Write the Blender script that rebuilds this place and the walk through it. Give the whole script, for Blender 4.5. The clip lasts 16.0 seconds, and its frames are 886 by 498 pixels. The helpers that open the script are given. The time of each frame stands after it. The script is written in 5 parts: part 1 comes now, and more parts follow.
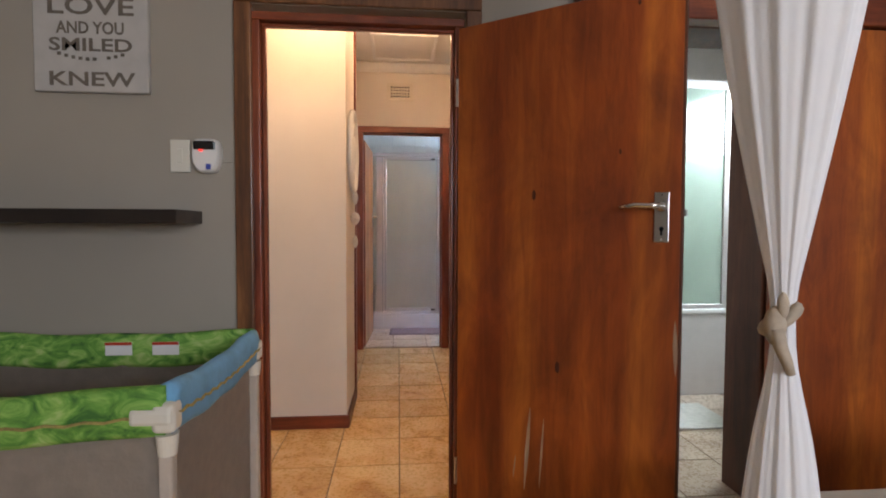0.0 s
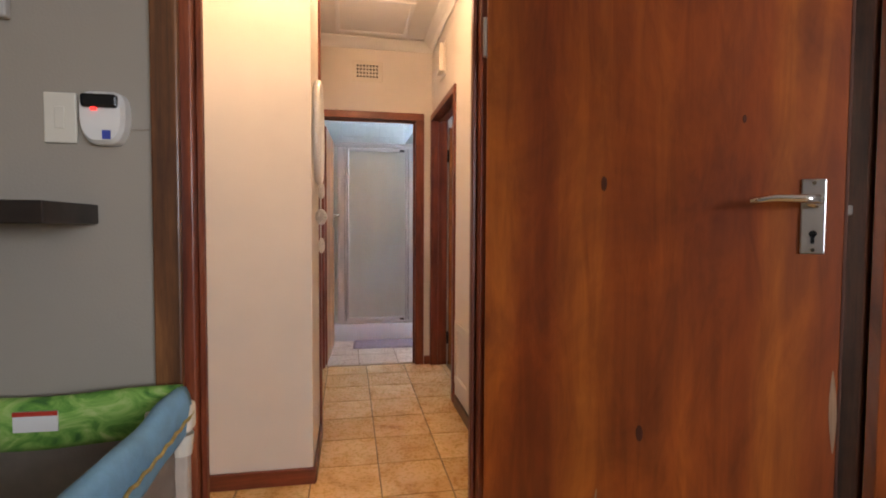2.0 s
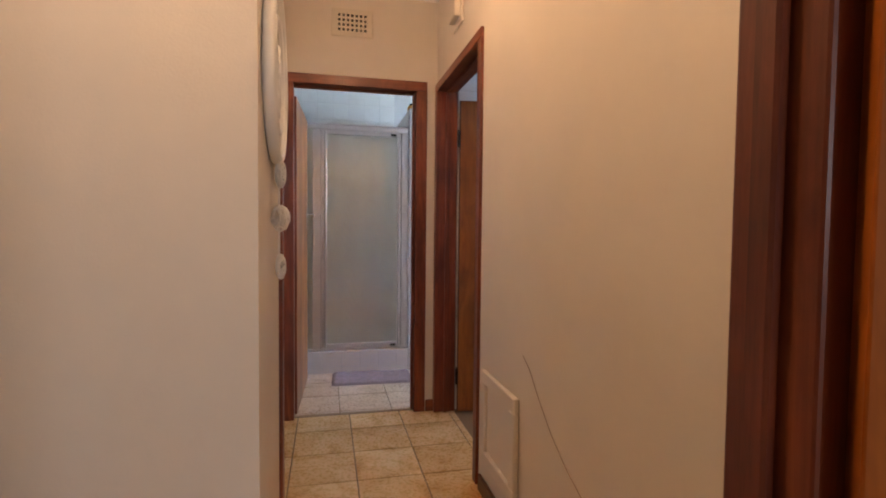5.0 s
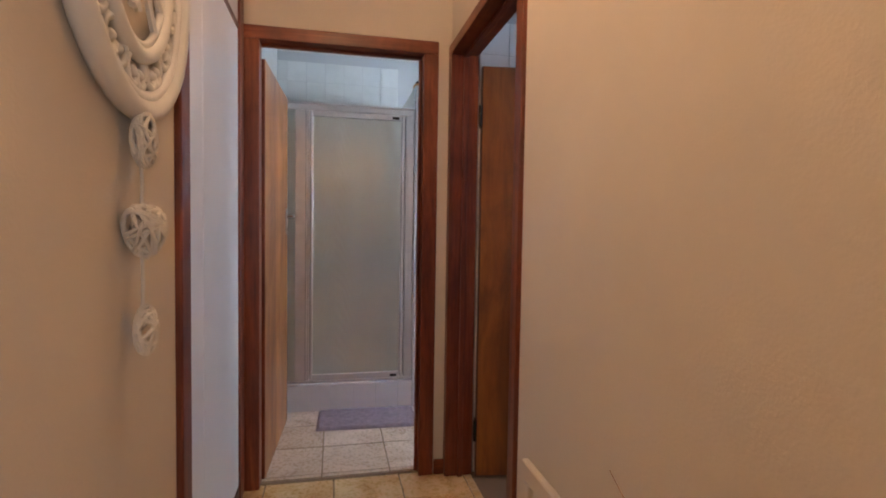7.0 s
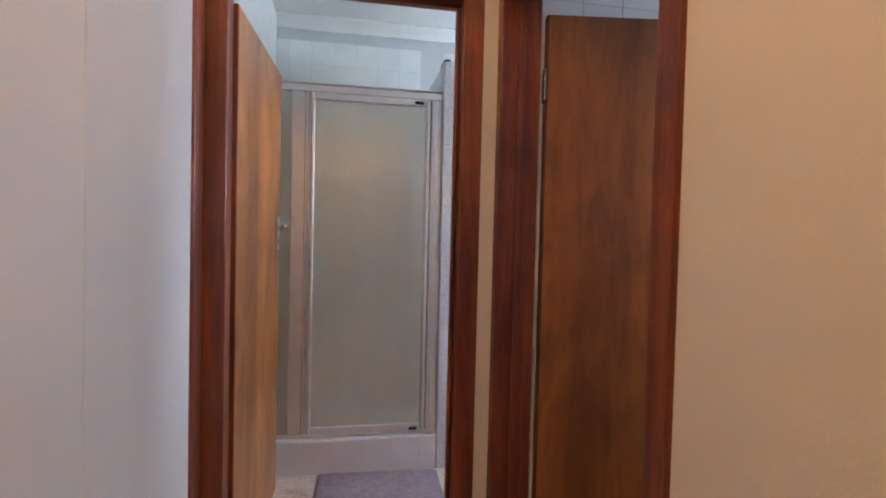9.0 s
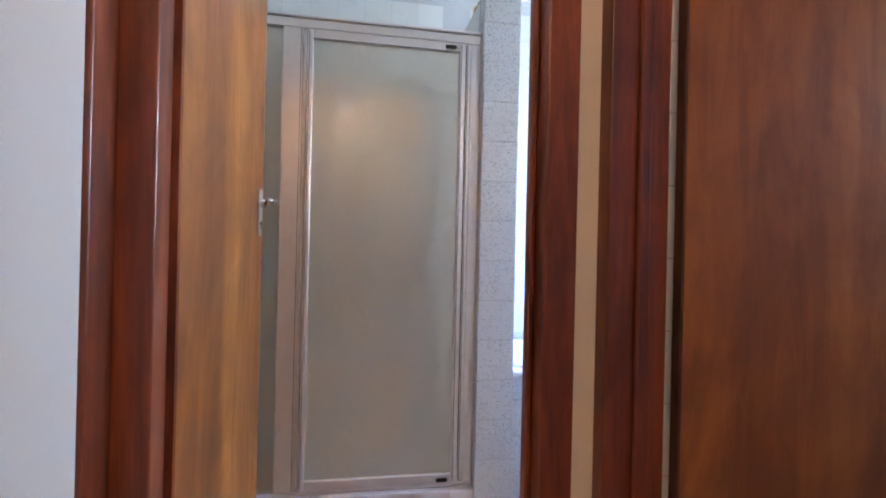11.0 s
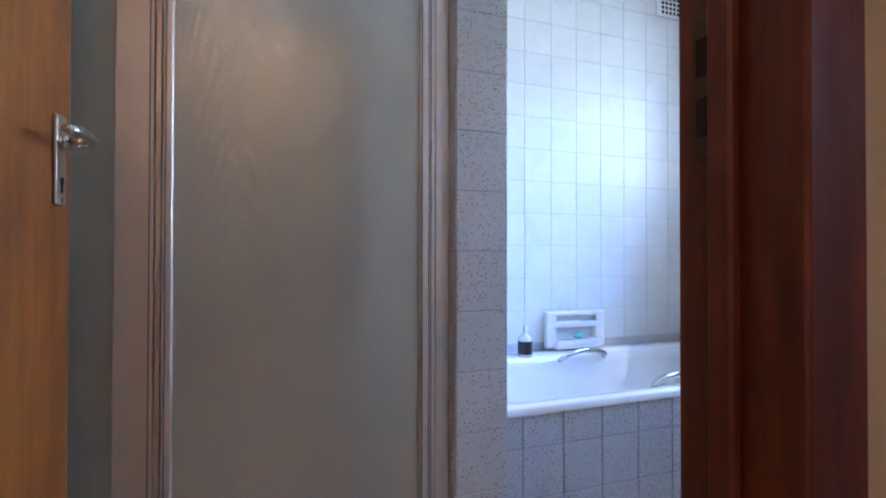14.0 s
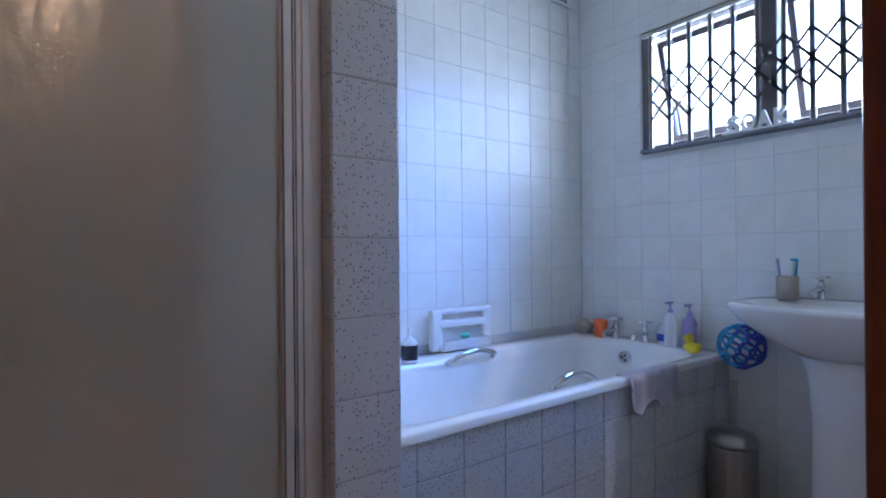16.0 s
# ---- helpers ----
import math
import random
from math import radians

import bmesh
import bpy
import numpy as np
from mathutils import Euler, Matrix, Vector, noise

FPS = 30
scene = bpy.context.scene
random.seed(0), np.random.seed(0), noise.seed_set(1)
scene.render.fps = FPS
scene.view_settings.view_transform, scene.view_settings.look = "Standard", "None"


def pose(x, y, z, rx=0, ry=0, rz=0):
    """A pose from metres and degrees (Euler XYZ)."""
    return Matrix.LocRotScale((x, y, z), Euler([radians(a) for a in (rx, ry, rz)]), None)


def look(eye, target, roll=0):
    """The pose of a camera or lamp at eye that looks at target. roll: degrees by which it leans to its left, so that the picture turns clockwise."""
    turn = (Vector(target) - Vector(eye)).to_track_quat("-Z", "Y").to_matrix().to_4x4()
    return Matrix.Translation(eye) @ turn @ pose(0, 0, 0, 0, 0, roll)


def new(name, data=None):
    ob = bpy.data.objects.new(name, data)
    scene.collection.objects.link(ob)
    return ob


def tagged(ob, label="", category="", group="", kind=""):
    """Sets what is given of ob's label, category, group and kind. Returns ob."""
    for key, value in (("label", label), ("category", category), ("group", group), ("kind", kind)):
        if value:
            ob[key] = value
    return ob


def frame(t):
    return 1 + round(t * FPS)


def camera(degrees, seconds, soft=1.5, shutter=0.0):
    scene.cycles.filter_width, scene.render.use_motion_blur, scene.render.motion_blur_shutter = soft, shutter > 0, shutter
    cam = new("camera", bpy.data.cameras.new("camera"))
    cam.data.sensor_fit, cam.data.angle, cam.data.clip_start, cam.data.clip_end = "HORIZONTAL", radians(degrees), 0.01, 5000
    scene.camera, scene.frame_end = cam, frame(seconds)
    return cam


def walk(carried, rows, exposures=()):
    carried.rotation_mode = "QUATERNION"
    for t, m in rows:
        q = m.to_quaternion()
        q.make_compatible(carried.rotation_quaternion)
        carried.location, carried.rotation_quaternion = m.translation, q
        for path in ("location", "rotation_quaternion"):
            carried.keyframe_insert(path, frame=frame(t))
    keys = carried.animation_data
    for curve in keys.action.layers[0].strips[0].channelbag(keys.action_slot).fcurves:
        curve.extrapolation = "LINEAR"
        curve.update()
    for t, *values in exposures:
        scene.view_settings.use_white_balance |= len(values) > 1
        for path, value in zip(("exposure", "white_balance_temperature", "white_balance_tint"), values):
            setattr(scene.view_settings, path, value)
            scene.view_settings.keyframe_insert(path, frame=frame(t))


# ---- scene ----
cam = camera(82.4, 16.0, soft=1.9)
EXPOSURES = [(0, 0.22, 6600, 13), (1.5, 0.33, 6600, 13), (2.5, 0.42, 6600, 13), (4.0, 0.16, 6700, 13), (6.5, -0.12, 6750, 14), (8.0, -0.10, 6750, 13), (10.3, 0.25, 6700, 13), (12.5, -0.04, 6350, 12), (14.0, -0.53, 6200, 14), (16.0, -1.15, 6050, 16)]
PATH = [
    (0, (0.071, 0.178, 1.146), (0.246, 2.168, 1.065), 0.2),
    (0.5, (0.039, 0.294, 1.153), (0.262, 2.28, 1.073), 0.2),
    (1, (-0.005, 0.455, 1.156), (0.259, 2.436, 1.075), 0.2),
    (1.5, (-0.04, 0.621, 1.164), (0.269, 2.595, 1.08), 0.3),
    (2, (-0.06, 0.774, 1.156), (0.303, 2.739, 1.071), 0.3),
    (2.5, (-0.057, 0.969, 1.168), (0.335, 2.929, 1.085), 0.3),
    (3, (-0.046, 1.117, 1.162), (0.362, 3.073, 1.078), 0.3),
    (3.5, (-0.077, 1.315, 1.183), (0.344, 3.268, 1.098), 0.4),
    (4, (-0.09, 1.485, 1.181), (0.349, 3.434, 1.101), 0.5),
    (4.2, (-0.093, 1.546, 1.177), (0.357, 3.493, 1.1), 0.6),
    (6.5, (0.040, 2.363, 1.207), (0.476, 4.312, 1.108), 0.7),
    (7, (0.067, 2.569, 1.218), (0.490, 4.522, 1.131), 0.9),
    (7.5, (0.110, 2.750, 1.230), (0.483, 4.715, 1.162), 1.1),
    (8, (0.123, 2.911, 1.238), (0.468, 4.881, 1.180), 1.1),
    (8.2, (0.129, 2.988, 1.250), (0.474, 4.957, 1.192), 1.2),
    (10.3, (0.102, 3.759, 1.145), (0.489, 5.721, 1.14), 1.2),
    (10.5, (0.11, 3.824, 1.125), (0.472, 5.791, 1.137), 1.1),
    (11, (0.083, 3.972, 1.127), (0.45, 5.938, 1.129), 1.3),
    (11.5, (0.066, 4.176, 1.088), (0.442, 6.14, 1.133), 0.7),
    (12, (0.106, 4.319, 1.102), (0.464, 6.287, 1.126), 1.1),
    (12.5, (0.102, 4.428, 1.099), (0.491, 6.389, 1.114), 1.2),
    (13, (0.089, 4.528, 1.104), (0.546, 6.475, 1.115), 0.9),
    (13.5, (0.083, 4.604, 1.086), (0.659, 6.519, 1.098), 0.6),
    (14, (0.093, 4.703, 1.077), (0.807, 6.571, 1.099), 0.1),
    (14.2, (0.087, 4.748, 1.071), (0.878, 6.585, 1.099), -0.3),
    (14.5, (0.117, 4.802, 1.075), (0.974, 6.609, 1.094), -0.2),
    (15, (0.144, 4.878, 1.065), (1.131, 6.617, 1.081), -0.2),
    (15.5, (0.182, 4.955, 1.057), (1.264, 6.636, 1.071), -0.4),
    (16, (0.199, 5.005, 1.059), (1.367, 6.629, 1.065), -0.5),
]
walk(cam, [(t, look(eye, target, roll)) for t, eye, target, roll in PATH], EXPOSURES)

# ---- world and light ----
world = bpy.data.worlds.new("sky")
scene.world = world
world.use_nodes = True
wn = world.node_tree.nodes
sky = wn.new("ShaderNodeTexSky")
sky.sky_type, sky.sun_disc = "NISHITA", False
sky.sun_elevation, sky.sun_rotation = radians(50), radians(-120)
world.node_tree.links.new(sky.outputs[0], wn["Background"].inputs[0])
wn["Background"].inputs[1].default_value = 0.15
scene.view_settings.exposure = 0.0


def area(name, place, target, w, h, watts, colour):
    data = bpy.data.lights.new(name, "AREA")
    data.shape, data.size, data.size_y, data.energy, data.color = "RECTANGLE", w, h, watts, colour
    ob = new(name, data)
    ob.matrix_world = look(place, target)
    return ob


sun = bpy.data.lights.new("sun", "SUN")
sun.energy, sun.angle, sun.color = 2.0, radians(0.6), (1.0, 0.94, 0.85)
new("sun", sun).matrix_world = look((0, 0, 20), (-12, 8, 0))
DAY = (0.62, 0.78, 1.0)
WARM = (1.0, 0.61, 0.34)
area("bathroom_window_light", (2.70, 5.89, 1.86), (0.0, 5.30, 1.90), 1.2, 0.75, 178, (0.62, 0.80, 1.0))
sky_shaft = area("bathroom_sky_light", (2.68, 5.78, 1.93), (1.40, 6.83, 0.92), 1.0, 0.6, 34, (0.10, 0.32, 1.0))
sky_shaft.data.spread = radians(62)
area("bedroom_window_light", (1.75, -2.95, 1.72), (0.3, 0.0, 1.3), 2.1, 1.0, 88, (0.86, 0.91, 1.0))
# Added fill lamp for the en-suite; its walls have no window.
area("ensuite_window_light", (2.62, 3.0, 1.85), (1.6, 3.0, 1.0), 0.8, 0.7, 36, (0.78, 0.94, 1.0))
area("side_room_window_light", (2.32, 4.68, 1.8), (1.0, 4.80, 1.3), 0.5, 0.6, 16, (0.55, 0.72, 1.0))


def bulb(name, place, watts, colour):
    data = bpy.data.lights.new(name, "POINT")
    data.energy, data.color, data.shadow_soft_size = watts, colour, 0.06
    new(name, data).location = place


bulb("lobby_bulb", (-0.40, 2.60, 2.44), 21, (1.0, 0.66, 0.40))
bulb("passage_bulb", (0.08, 3.65, 2.46), 9.5, WARM)

# ---- materials ----


class Nodes:
    def __init__(self, name):
        self.m = bpy.data.materials.new(name)
        self.m.use_nodes = True
        self.t = self.m.node_tree
        self.b = self.t.nodes["Principled BSDF"]

    def n(self, kind, **kw):
        node = self.t.nodes.new("ShaderNode" + kind)
        for k, v in kw.items():
            if k in node.inputs:
                node.inputs[k].default_value = v
        return node

    def link(self, a, b):
        self.t.links.new(a, b)

    def coords(self, scale=(1, 1, 1), obj=True):
        c = self.n("TexCoord")
        m = self.n("Mapping")
        m.inputs["Scale"].default_value = scale
        self.link(c.outputs["Object" if obj else "Generated"], m.inputs["Vector"])
        return m.outputs[0]

    def noise(self, vec, scale, detail=4, rough=0.55, dist=0.0):
        t = self.n("TexNoise")
        t.inputs["Scale"].default_value, t.inputs["Detail"].default_value = scale, detail
        t.inputs["Roughness"].default_value, t.inputs["Distortion"].default_value = rough, dist
        self.link(vec, t.inputs["Vector"])
        return t.outputs["Fac"]

    def ramp(self, fac, stops):
        r = self.n("ValToRGB")
        e = r.color_ramp.elements
        while len(e) < len(stops):
            e.new(0.5)
        for el, (p, c) in zip(e, stops):
            el.position, el.color = p, (*c, 1) if len(c) == 3 else c
        self.link(fac, r.inputs[0])
        return r.outputs[0]

    def mix(self, a, b, fac, blend="MIX"):
        m = self.n("Mix")
        m.data_type, m.blend_type = "RGBA", blend
        for sock, v in ((m.inputs[0], fac), (m.inputs[6], a), (m.inputs[7], b)):
            if isinstance(v, (int, float)):
                sock.default_value = v
            elif isinstance(v, tuple):
                sock.default_value = (*v, 1)
            else:
                self.link(v, sock)
        return m.outputs[2]

    def bump(self, fac, strength, dist):
        b = self.n("Bump")
        b.inputs["Strength"].default_value, b.inputs["Distance"].default_value = strength, dist
        self.link(fac, b.inputs["Height"])
        self.link(b.outputs[0], self.b.inputs["Normal"])

    def done(self, colour, rough, metal=0.0, **kw):
        for key, v in (("Base Color", colour), ("Roughness", rough), ("Metallic", metal), *kw.items()):
            sock = self.b.inputs[key]
            if isinstance(v, (int, float)):
                sock.default_value = v
            elif isinstance(v, tuple):
                sock.default_value = (*v, 1)
            else:
                self.link(v, sock)
        return self.m


def darker(c, f):
    return tuple(v * f for v in c)


def paint(name, colour, rough=0.6, bump=0.15, vary=0.10):
    k = Nodes(name)
    v = k.coords()
    big, fine = k.noise(v, 1.7, 5), k.noise(v, 160, 3)
    col = k.ramp(big, [(0.3, darker(colour, 1 - vary)), (0.7, colour)])
    k.bump(fine, bump, 0.004)
    return k.done(col, rough)


def wood(name, dark, mid, light, rough=0.32, axis=2, coat=0.25, scale=1.0, soft=False):
    """Varnished timber with its grain along one axis."""
    k = Nodes(name)
    s = [9.0 * scale] * 3
    s[axis] = 0.55 * scale
    v = k.coords(tuple(s))
    info = k.n("ObjectInfo")
    off = k.n("VectorMath")
    off.operation = "ADD"
    k.link(v, off.inputs[0])
    k.link(info.outputs["Random"], off.inputs[1])
    v = off.outputs[0]
    broad = k.noise(v, 0.8, 3 if soft else 7, 0.5 if soft else 0.66, 1.2 if soft else 1.6)
    s2 = [60.0 * scale] * 3
    s2[axis] = 3.0 * scale
    fine = k.noise(k.coords(tuple(s2)), 1.6, 6, 0.65, 0.4)
    blot = k.noise(k.coords((2.2, 2.2, 1.1)), 1.5, 5, 0.62, 0.9)
    s3 = [34.0 * scale] * 3
    s3[axis] = 5.0 * scale
    fleck = k.noise(k.coords(tuple(s3)), 1.0, 5, 0.7, 1.2)
    col = k.ramp(broad, [(0.30, dark), (0.50, mid), (0.68, light)])
    col = k.mix(col, k.ramp(fine, [(0.36, (0.55, 0.50, 0.47)), (0.56, (1, 1, 1))]), 0.22 if soft else 0.42, "MULTIPLY")
    col = k.mix(col, k.ramp(blot, [(0.34, (0.50, 0.42, 0.38)), (0.62, (1.1, 1.08, 1.05))]), 0.8, "MULTIPLY")
    col = k.mix(col, k.ramp(fleck, [(0.36, (0.62, 0.52, 0.45)), (0.54, (1, 1, 1)), (0.70, (1.22, 1.32, 1.40))]), 0.60 if soft else 0.55, "MULTIPLY")
    k.bump(fine, 0.10, 0.002)
    r = k.ramp(blot, [(0.2, (rough + 0.12,) * 3), (0.8, (rough - 0.06,) * 3)])
    return k.done(col, r, **{"Coat Weight": coat, "Coat Roughness": 0.18})


def gloss(name, colour, rough=0.2, metal=0.0, vary=0.08, scale=6.0, bump=0.0, **kw):
    k = Nodes(name)
    v = k.coords()
    n = k.noise(v, scale, 4)
    col = k.ramp(n, [(0.3, darker(colour, 1 - vary)), (0.7, colour)])
    r = k.ramp(n, [(0.3, (rough * 0.9,) * 3), (0.7, (min(1, rough * 1.1),) * 3)])
    if bump:
        k.bump(k.noise(v, 90, 3), bump, 0.003)
    return k.done(col, r, metal, **kw)


def glazed(name, colour, speck=None, rough=0.12, vary=0.05):
    """Glazed ceramic: a tint of its own for each tile, fine waviness, and specks where the glaze has them."""
    k = Nodes(name)
    v = k.coords()
    info = k.n("ObjectInfo")
    col = k.ramp(info.outputs["Random"], [(0.0, darker(colour, 1 - vary)), (1.0, colour)])
    geo = k.n("NewGeometry")
    wv = k.n("VectorMath")
    wv.operation = "ADD"
    k.link(geo.outputs["Position"], wv.inputs[0])
    k.link(info.outputs["Random"], wv.inputs[1])
    v = wv.outputs[0]
    if speck:
        cells = k.n("TexVoronoi", Scale=125.0, Randomness=0.8)
        k.link(v, cells.inputs["Vector"])
        pick = k.n("SeparateColor")
        k.link(cells.outputs["Color"], pick.inputs[0])
        dot = k.ramp(cells.outputs["Distance"], [(0.24, (1, 1, 1)), (0.34, (0, 0, 0))])
        some = k.ramp(pick.outputs[0], [(0.42, (0, 0, 0)), (0.50, (1, 1, 1))])
        small = k.noise(v, 500, 2, 0.5)
        col = k.mix(col, darker(colour, 0.78), k.ramp(small, [(0.46, (0, 0, 0)), (0.66, (0.8, 0.8, 0.8))]))
        col = k.mix(col, speck, k.mix(dot, some, 1.0, "MULTIPLY"))
    dirt = k.noise(v, 9, 4)
    col = k.mix(col, darker(colour, 0.86), k.ramp(dirt, [(0.45, (0, 0, 0)), (0.8, (0.7, 0.7, 0.7))]))
    k.bump(k.noise(v, 22, 2), 0.10, 0.004)
    return k.done(col, rough)


def floor_tile(name, pale, tan, brown):
    """Clay-look floor tile: cloudy, darker and browner towards its worn edges."""
    k = Nodes(name)
    info = k.n("ObjectInfo")
    geo = k.n("NewGeometry")
    wv = k.n("VectorMath")
    wv.operation = "ADD"
    k.link(geo.outputs["Position"], wv.inputs[0])
    k.link(info.outputs["Random"], wv.inputs[1])
    v = wv.outputs[0]
    cloud = k.noise(v, 5.5, 4, 0.5, 0.8)
    fine = k.noise(v, 60, 4, 0.6)
    col = k.ramp(cloud, [(0.25, brown), (0.42, tan), (0.60, pale)])
    col = k.mix(col, k.ramp(info.outputs["Random"], [(0, (0.80, 0.74, 0.66)), (1, (1.0, 0.99, 0.97))]), 1.0, "MULTIPLY")
    col = k.mix(col, k.ramp(fine, [(0.3, (0.88, 0.86, 0.84)), (0.6, (1, 1, 1))]), 0.12, "MULTIPLY")
    k.bump(cloud, 0.10, 0.01)
    return k.done(col, k.ramp(fine, [(0.3, (0.22,) * 3), (0.7, (0.36,) * 3)]))


def obscure_glass(name, tint, bump=0.5, rough=0.2, centre=0.02):
    """Rolled obscure glass pressed with a wood-grain figure: nested arches up its middle, straight grain beside them."""
    k = Nodes(name)

    def op(kind, a, b=0.0):
        m = k.n("Math")
        m.operation = kind
        for sock, v in zip(m.inputs, (a, b)):
            if isinstance(v, (int, float)):
                sock.default_value = v
            else:
                k.link(v, sock)
        return m.outputs[0]
    v = k.coords()
    xyz = k.n("SeparateXYZ")
    k.link(v, xyz.inputs[0])
    warp = op("MULTIPLY", op("SUBTRACT", k.noise(k.coords((9, 9, 2.2)), 1.0, 3, 0.5), 0.5), 0.11)
    dx = op("ADD", op("SUBTRACT", xyz.outputs["X"], centre), warp)
    far = op("ABSOLUTE", dx)
    drop = op("MULTIPLY", op("POWER", far, 1.5), 7.0)
    lift = op("ADD", op("ADD", xyz.outputs["Z"], drop), op("MULTIPLY", k.noise(k.coords((14, 14, 4)), 1.0, 4, 0.6), 0.10))
    arches = op("SINE", op("MULTIPLY", lift, 75.0))
    column = op("POWER", 2.718, op("MULTIPLY", op("MULTIPLY", dx, dx), -140.0))
    broken = k.ramp(k.noise(k.coords((5, 5, 3.2)), 1.0, 3), [(0.32, (0.45,) * 3), (0.58, (1, 1, 1))])
    grain = k.noise(k.coords((70, 70, 4)), 1.0, 3, 0.55, 0.6)
    ripple = k.noise(k.coords((60, 60, 130)), 1.0, 3, 0.6, 0.8)
    figure = op("MULTIPLY", op("MULTIPLY", op("ADD", op("MULTIPLY", arches, 0.60), op("MULTIPLY", ripple, 1.6)), column), broken)
    height = op("ADD", op("ADD", figure, op("MULTIPLY", grain, 0.40)), op("MULTIPLY", ripple, 0.25))
    k.bump(height, 1.0, bump * 0.0013)
    k.link(k.b.inputs["Normal"].links[0].from_socket, k.b.inputs["Coat Normal"])
    k.bump(height, bump * 0.26, 0.0016)
    stain = k.noise(k.coords((3, 3, 1.6)), 1.0, 4)
    col = k.ramp(stain, [(0.35, darker(tint, 0.86)), (0.65, tint)])
    return k.done(col, rough, **{"Transmission Weight": 0.62, "IOR": 1.5, "Specular IOR Level": 0.3, "Coat Weight": 1.0, "Coat Roughness": 0.11, "Coat IOR": 2.3})


M = {}
M["bedroom_wall"] = paint("taupe_wall_paint", (0.36, 0.325, 0.275), 0.7)
M["wall"] = paint("cream_wall_paint", (0.72, 0.65, 0.57), 0.55)
M["ceiling"] = paint("ceiling_paint", (0.80, 0.78, 0.74), 0.8)
M["frame"] = wood("red_hardwood_frame", (0.09, 0.017, 0.007), (0.21, 0.044, 0.016), (0.33, 0.090, 0.030), 0.38, coat=0.12)
M["frame_x"] = wood("red_hardwood_rail", (0.09, 0.017, 0.007), (0.21, 0.044, 0.016), (0.33, 0.090, 0.030), 0.38, coat=0.12, axis=0)
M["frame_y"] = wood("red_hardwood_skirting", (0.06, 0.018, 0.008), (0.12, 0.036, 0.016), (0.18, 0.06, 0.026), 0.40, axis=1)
M["old_frame"] = wood("worn_brown_frame", (0.07, 0.026, 0.008), (0.19, 0.075, 0.024), (0.30, 0.13, 0.045), 0.45)
M["leaf"] = wood("red_brown_door_veneer", (0.27, 0.046, 0.006), (0.37, 0.078, 0.010), (0.52, 0.140, 0.017), 0.38, scale=0.55, soft=True)
M["leaf_side"] = wood("dark_brown_door_veneer", (0.20, 0.062, 0.011), (0.31, 0.105, 0.019), (0.42, 0.160, 0.031), 0.42, scale=0.4, coat=0.1, soft=True)
M["leaf_pale"] = wood("golden_brown_door_veneer", (0.23, 0.060, 0.008), (0.34, 0.105, 0.014), (0.45, 0.168, 0.027), 0.36, scale=0.35, soft=True)
M["dark_edge"] = wood("dark_door_edge", (0.055, 0.018, 0.009), (0.11, 0.036, 0.016), (0.16, 0.055, 0.025), 0.55, coat=0.0)
M["shelf"] = wood("espresso_shelf", (0.012, 0.008, 0.007), (0.022, 0.014, 0.011), (0.035, 0.022, 0.018), 0.4, axis=0)
M["white_paint"] = gloss("white_cupboard_enamel", (0.78, 0.78, 0.77), 0.34, vary=0.05, scale=2.0)
M["plastic"] = gloss("white_plastic", (0.80, 0.80, 0.78), 0.35)
M["ivory"] = gloss("ivory_plastic", (0.72, 0.69, 0.60), 0.4)
M["black"] = gloss("black_plastic", (0.012, 0.012, 0.013), 0.25)
M["old_brass"] = gloss("tarnished_brass", (0.11, 0.07, 0.045), 0.45, 0.6)
M["chrome"] = gloss("chrome", (0.75, 0.75, 0.76), 0.10, 1.0)
M["satin"] = gloss("satin_steel", (0.58, 0.57, 0.55), 0.30, 1.0)
M["alu"] = gloss("satin_aluminium", (0.74, 0.70, 0.70), 0.42, 0.75, scale=20)
M["bronze"] = gloss("bronze_aluminium", (0.11, 0.095, 0.095), 0.4, 0.3)
M["grille"] = gloss("grey_painted_steel", (0.20, 0.20, 0.22), 0.45, 0.2)
M["grout"] = paint("pale_grout", (0.60, 0.60, 0.60), 0.85)
M["grey_grout"] = paint("grey_grout", (0.42, 0.42, 0.43), 0.85)
M["floor_grout"] = paint("brown_floor_grout", (0.24, 0.16, 0.095), 0.9)
M["white_tile"] = glazed("white_wall_tile", (0.80, 0.80, 0.78), rough=0.27)
M["grey_tile"] = glazed("speckled_grey_tile", (0.60, 0.61, 0.64), (0.17, 0.18, 0.22), 0.32)
M["pale_tile"] = glazed("pale_hob_tile", (0.74, 0.70, 0.70))
M["floor_tile"] = floor_tile("amber_floor_tile", (0.80, 0.60, 0.33), (0.72, 0.47, 0.21), (0.52, 0.28, 0.10))
M["bath_floor_tile"] = floor_tile("buff_floor_tile", (0.66, 0.54, 0.45), (0.58, 0.46, 0.37), (0.44, 0.32, 0.24))
k = Nodes("clear_pane")
M["clear"] = k.done((0.95, 0.97, 0.98), 0.02, **{"Transmission Weight": 1.0, "IOR": 1.45})
M["glass"] = obscure_glass("obscure_shower_glass", (0.90, 0.92, 0.84), 0.8, 0.42, 0.085)
M["green_glass"] = obscure_glass("pale_green_screen_glass", (0.60, 0.78, 0.66), 0.3, 0.40)
M["enamel"] = gloss("white_bath_enamel", (0.86, 0.86, 0.86), 0.08, vary=0.03)
M["ceramic"] = gloss("white_ceramic", (0.84, 0.84, 0.85), 0.10, vary=0.03)
M["mat"] = gloss("mauve_pile", (0.30, 0.22, 0.25), 0.95, vary=0.35, scale=40, bump=0.9)
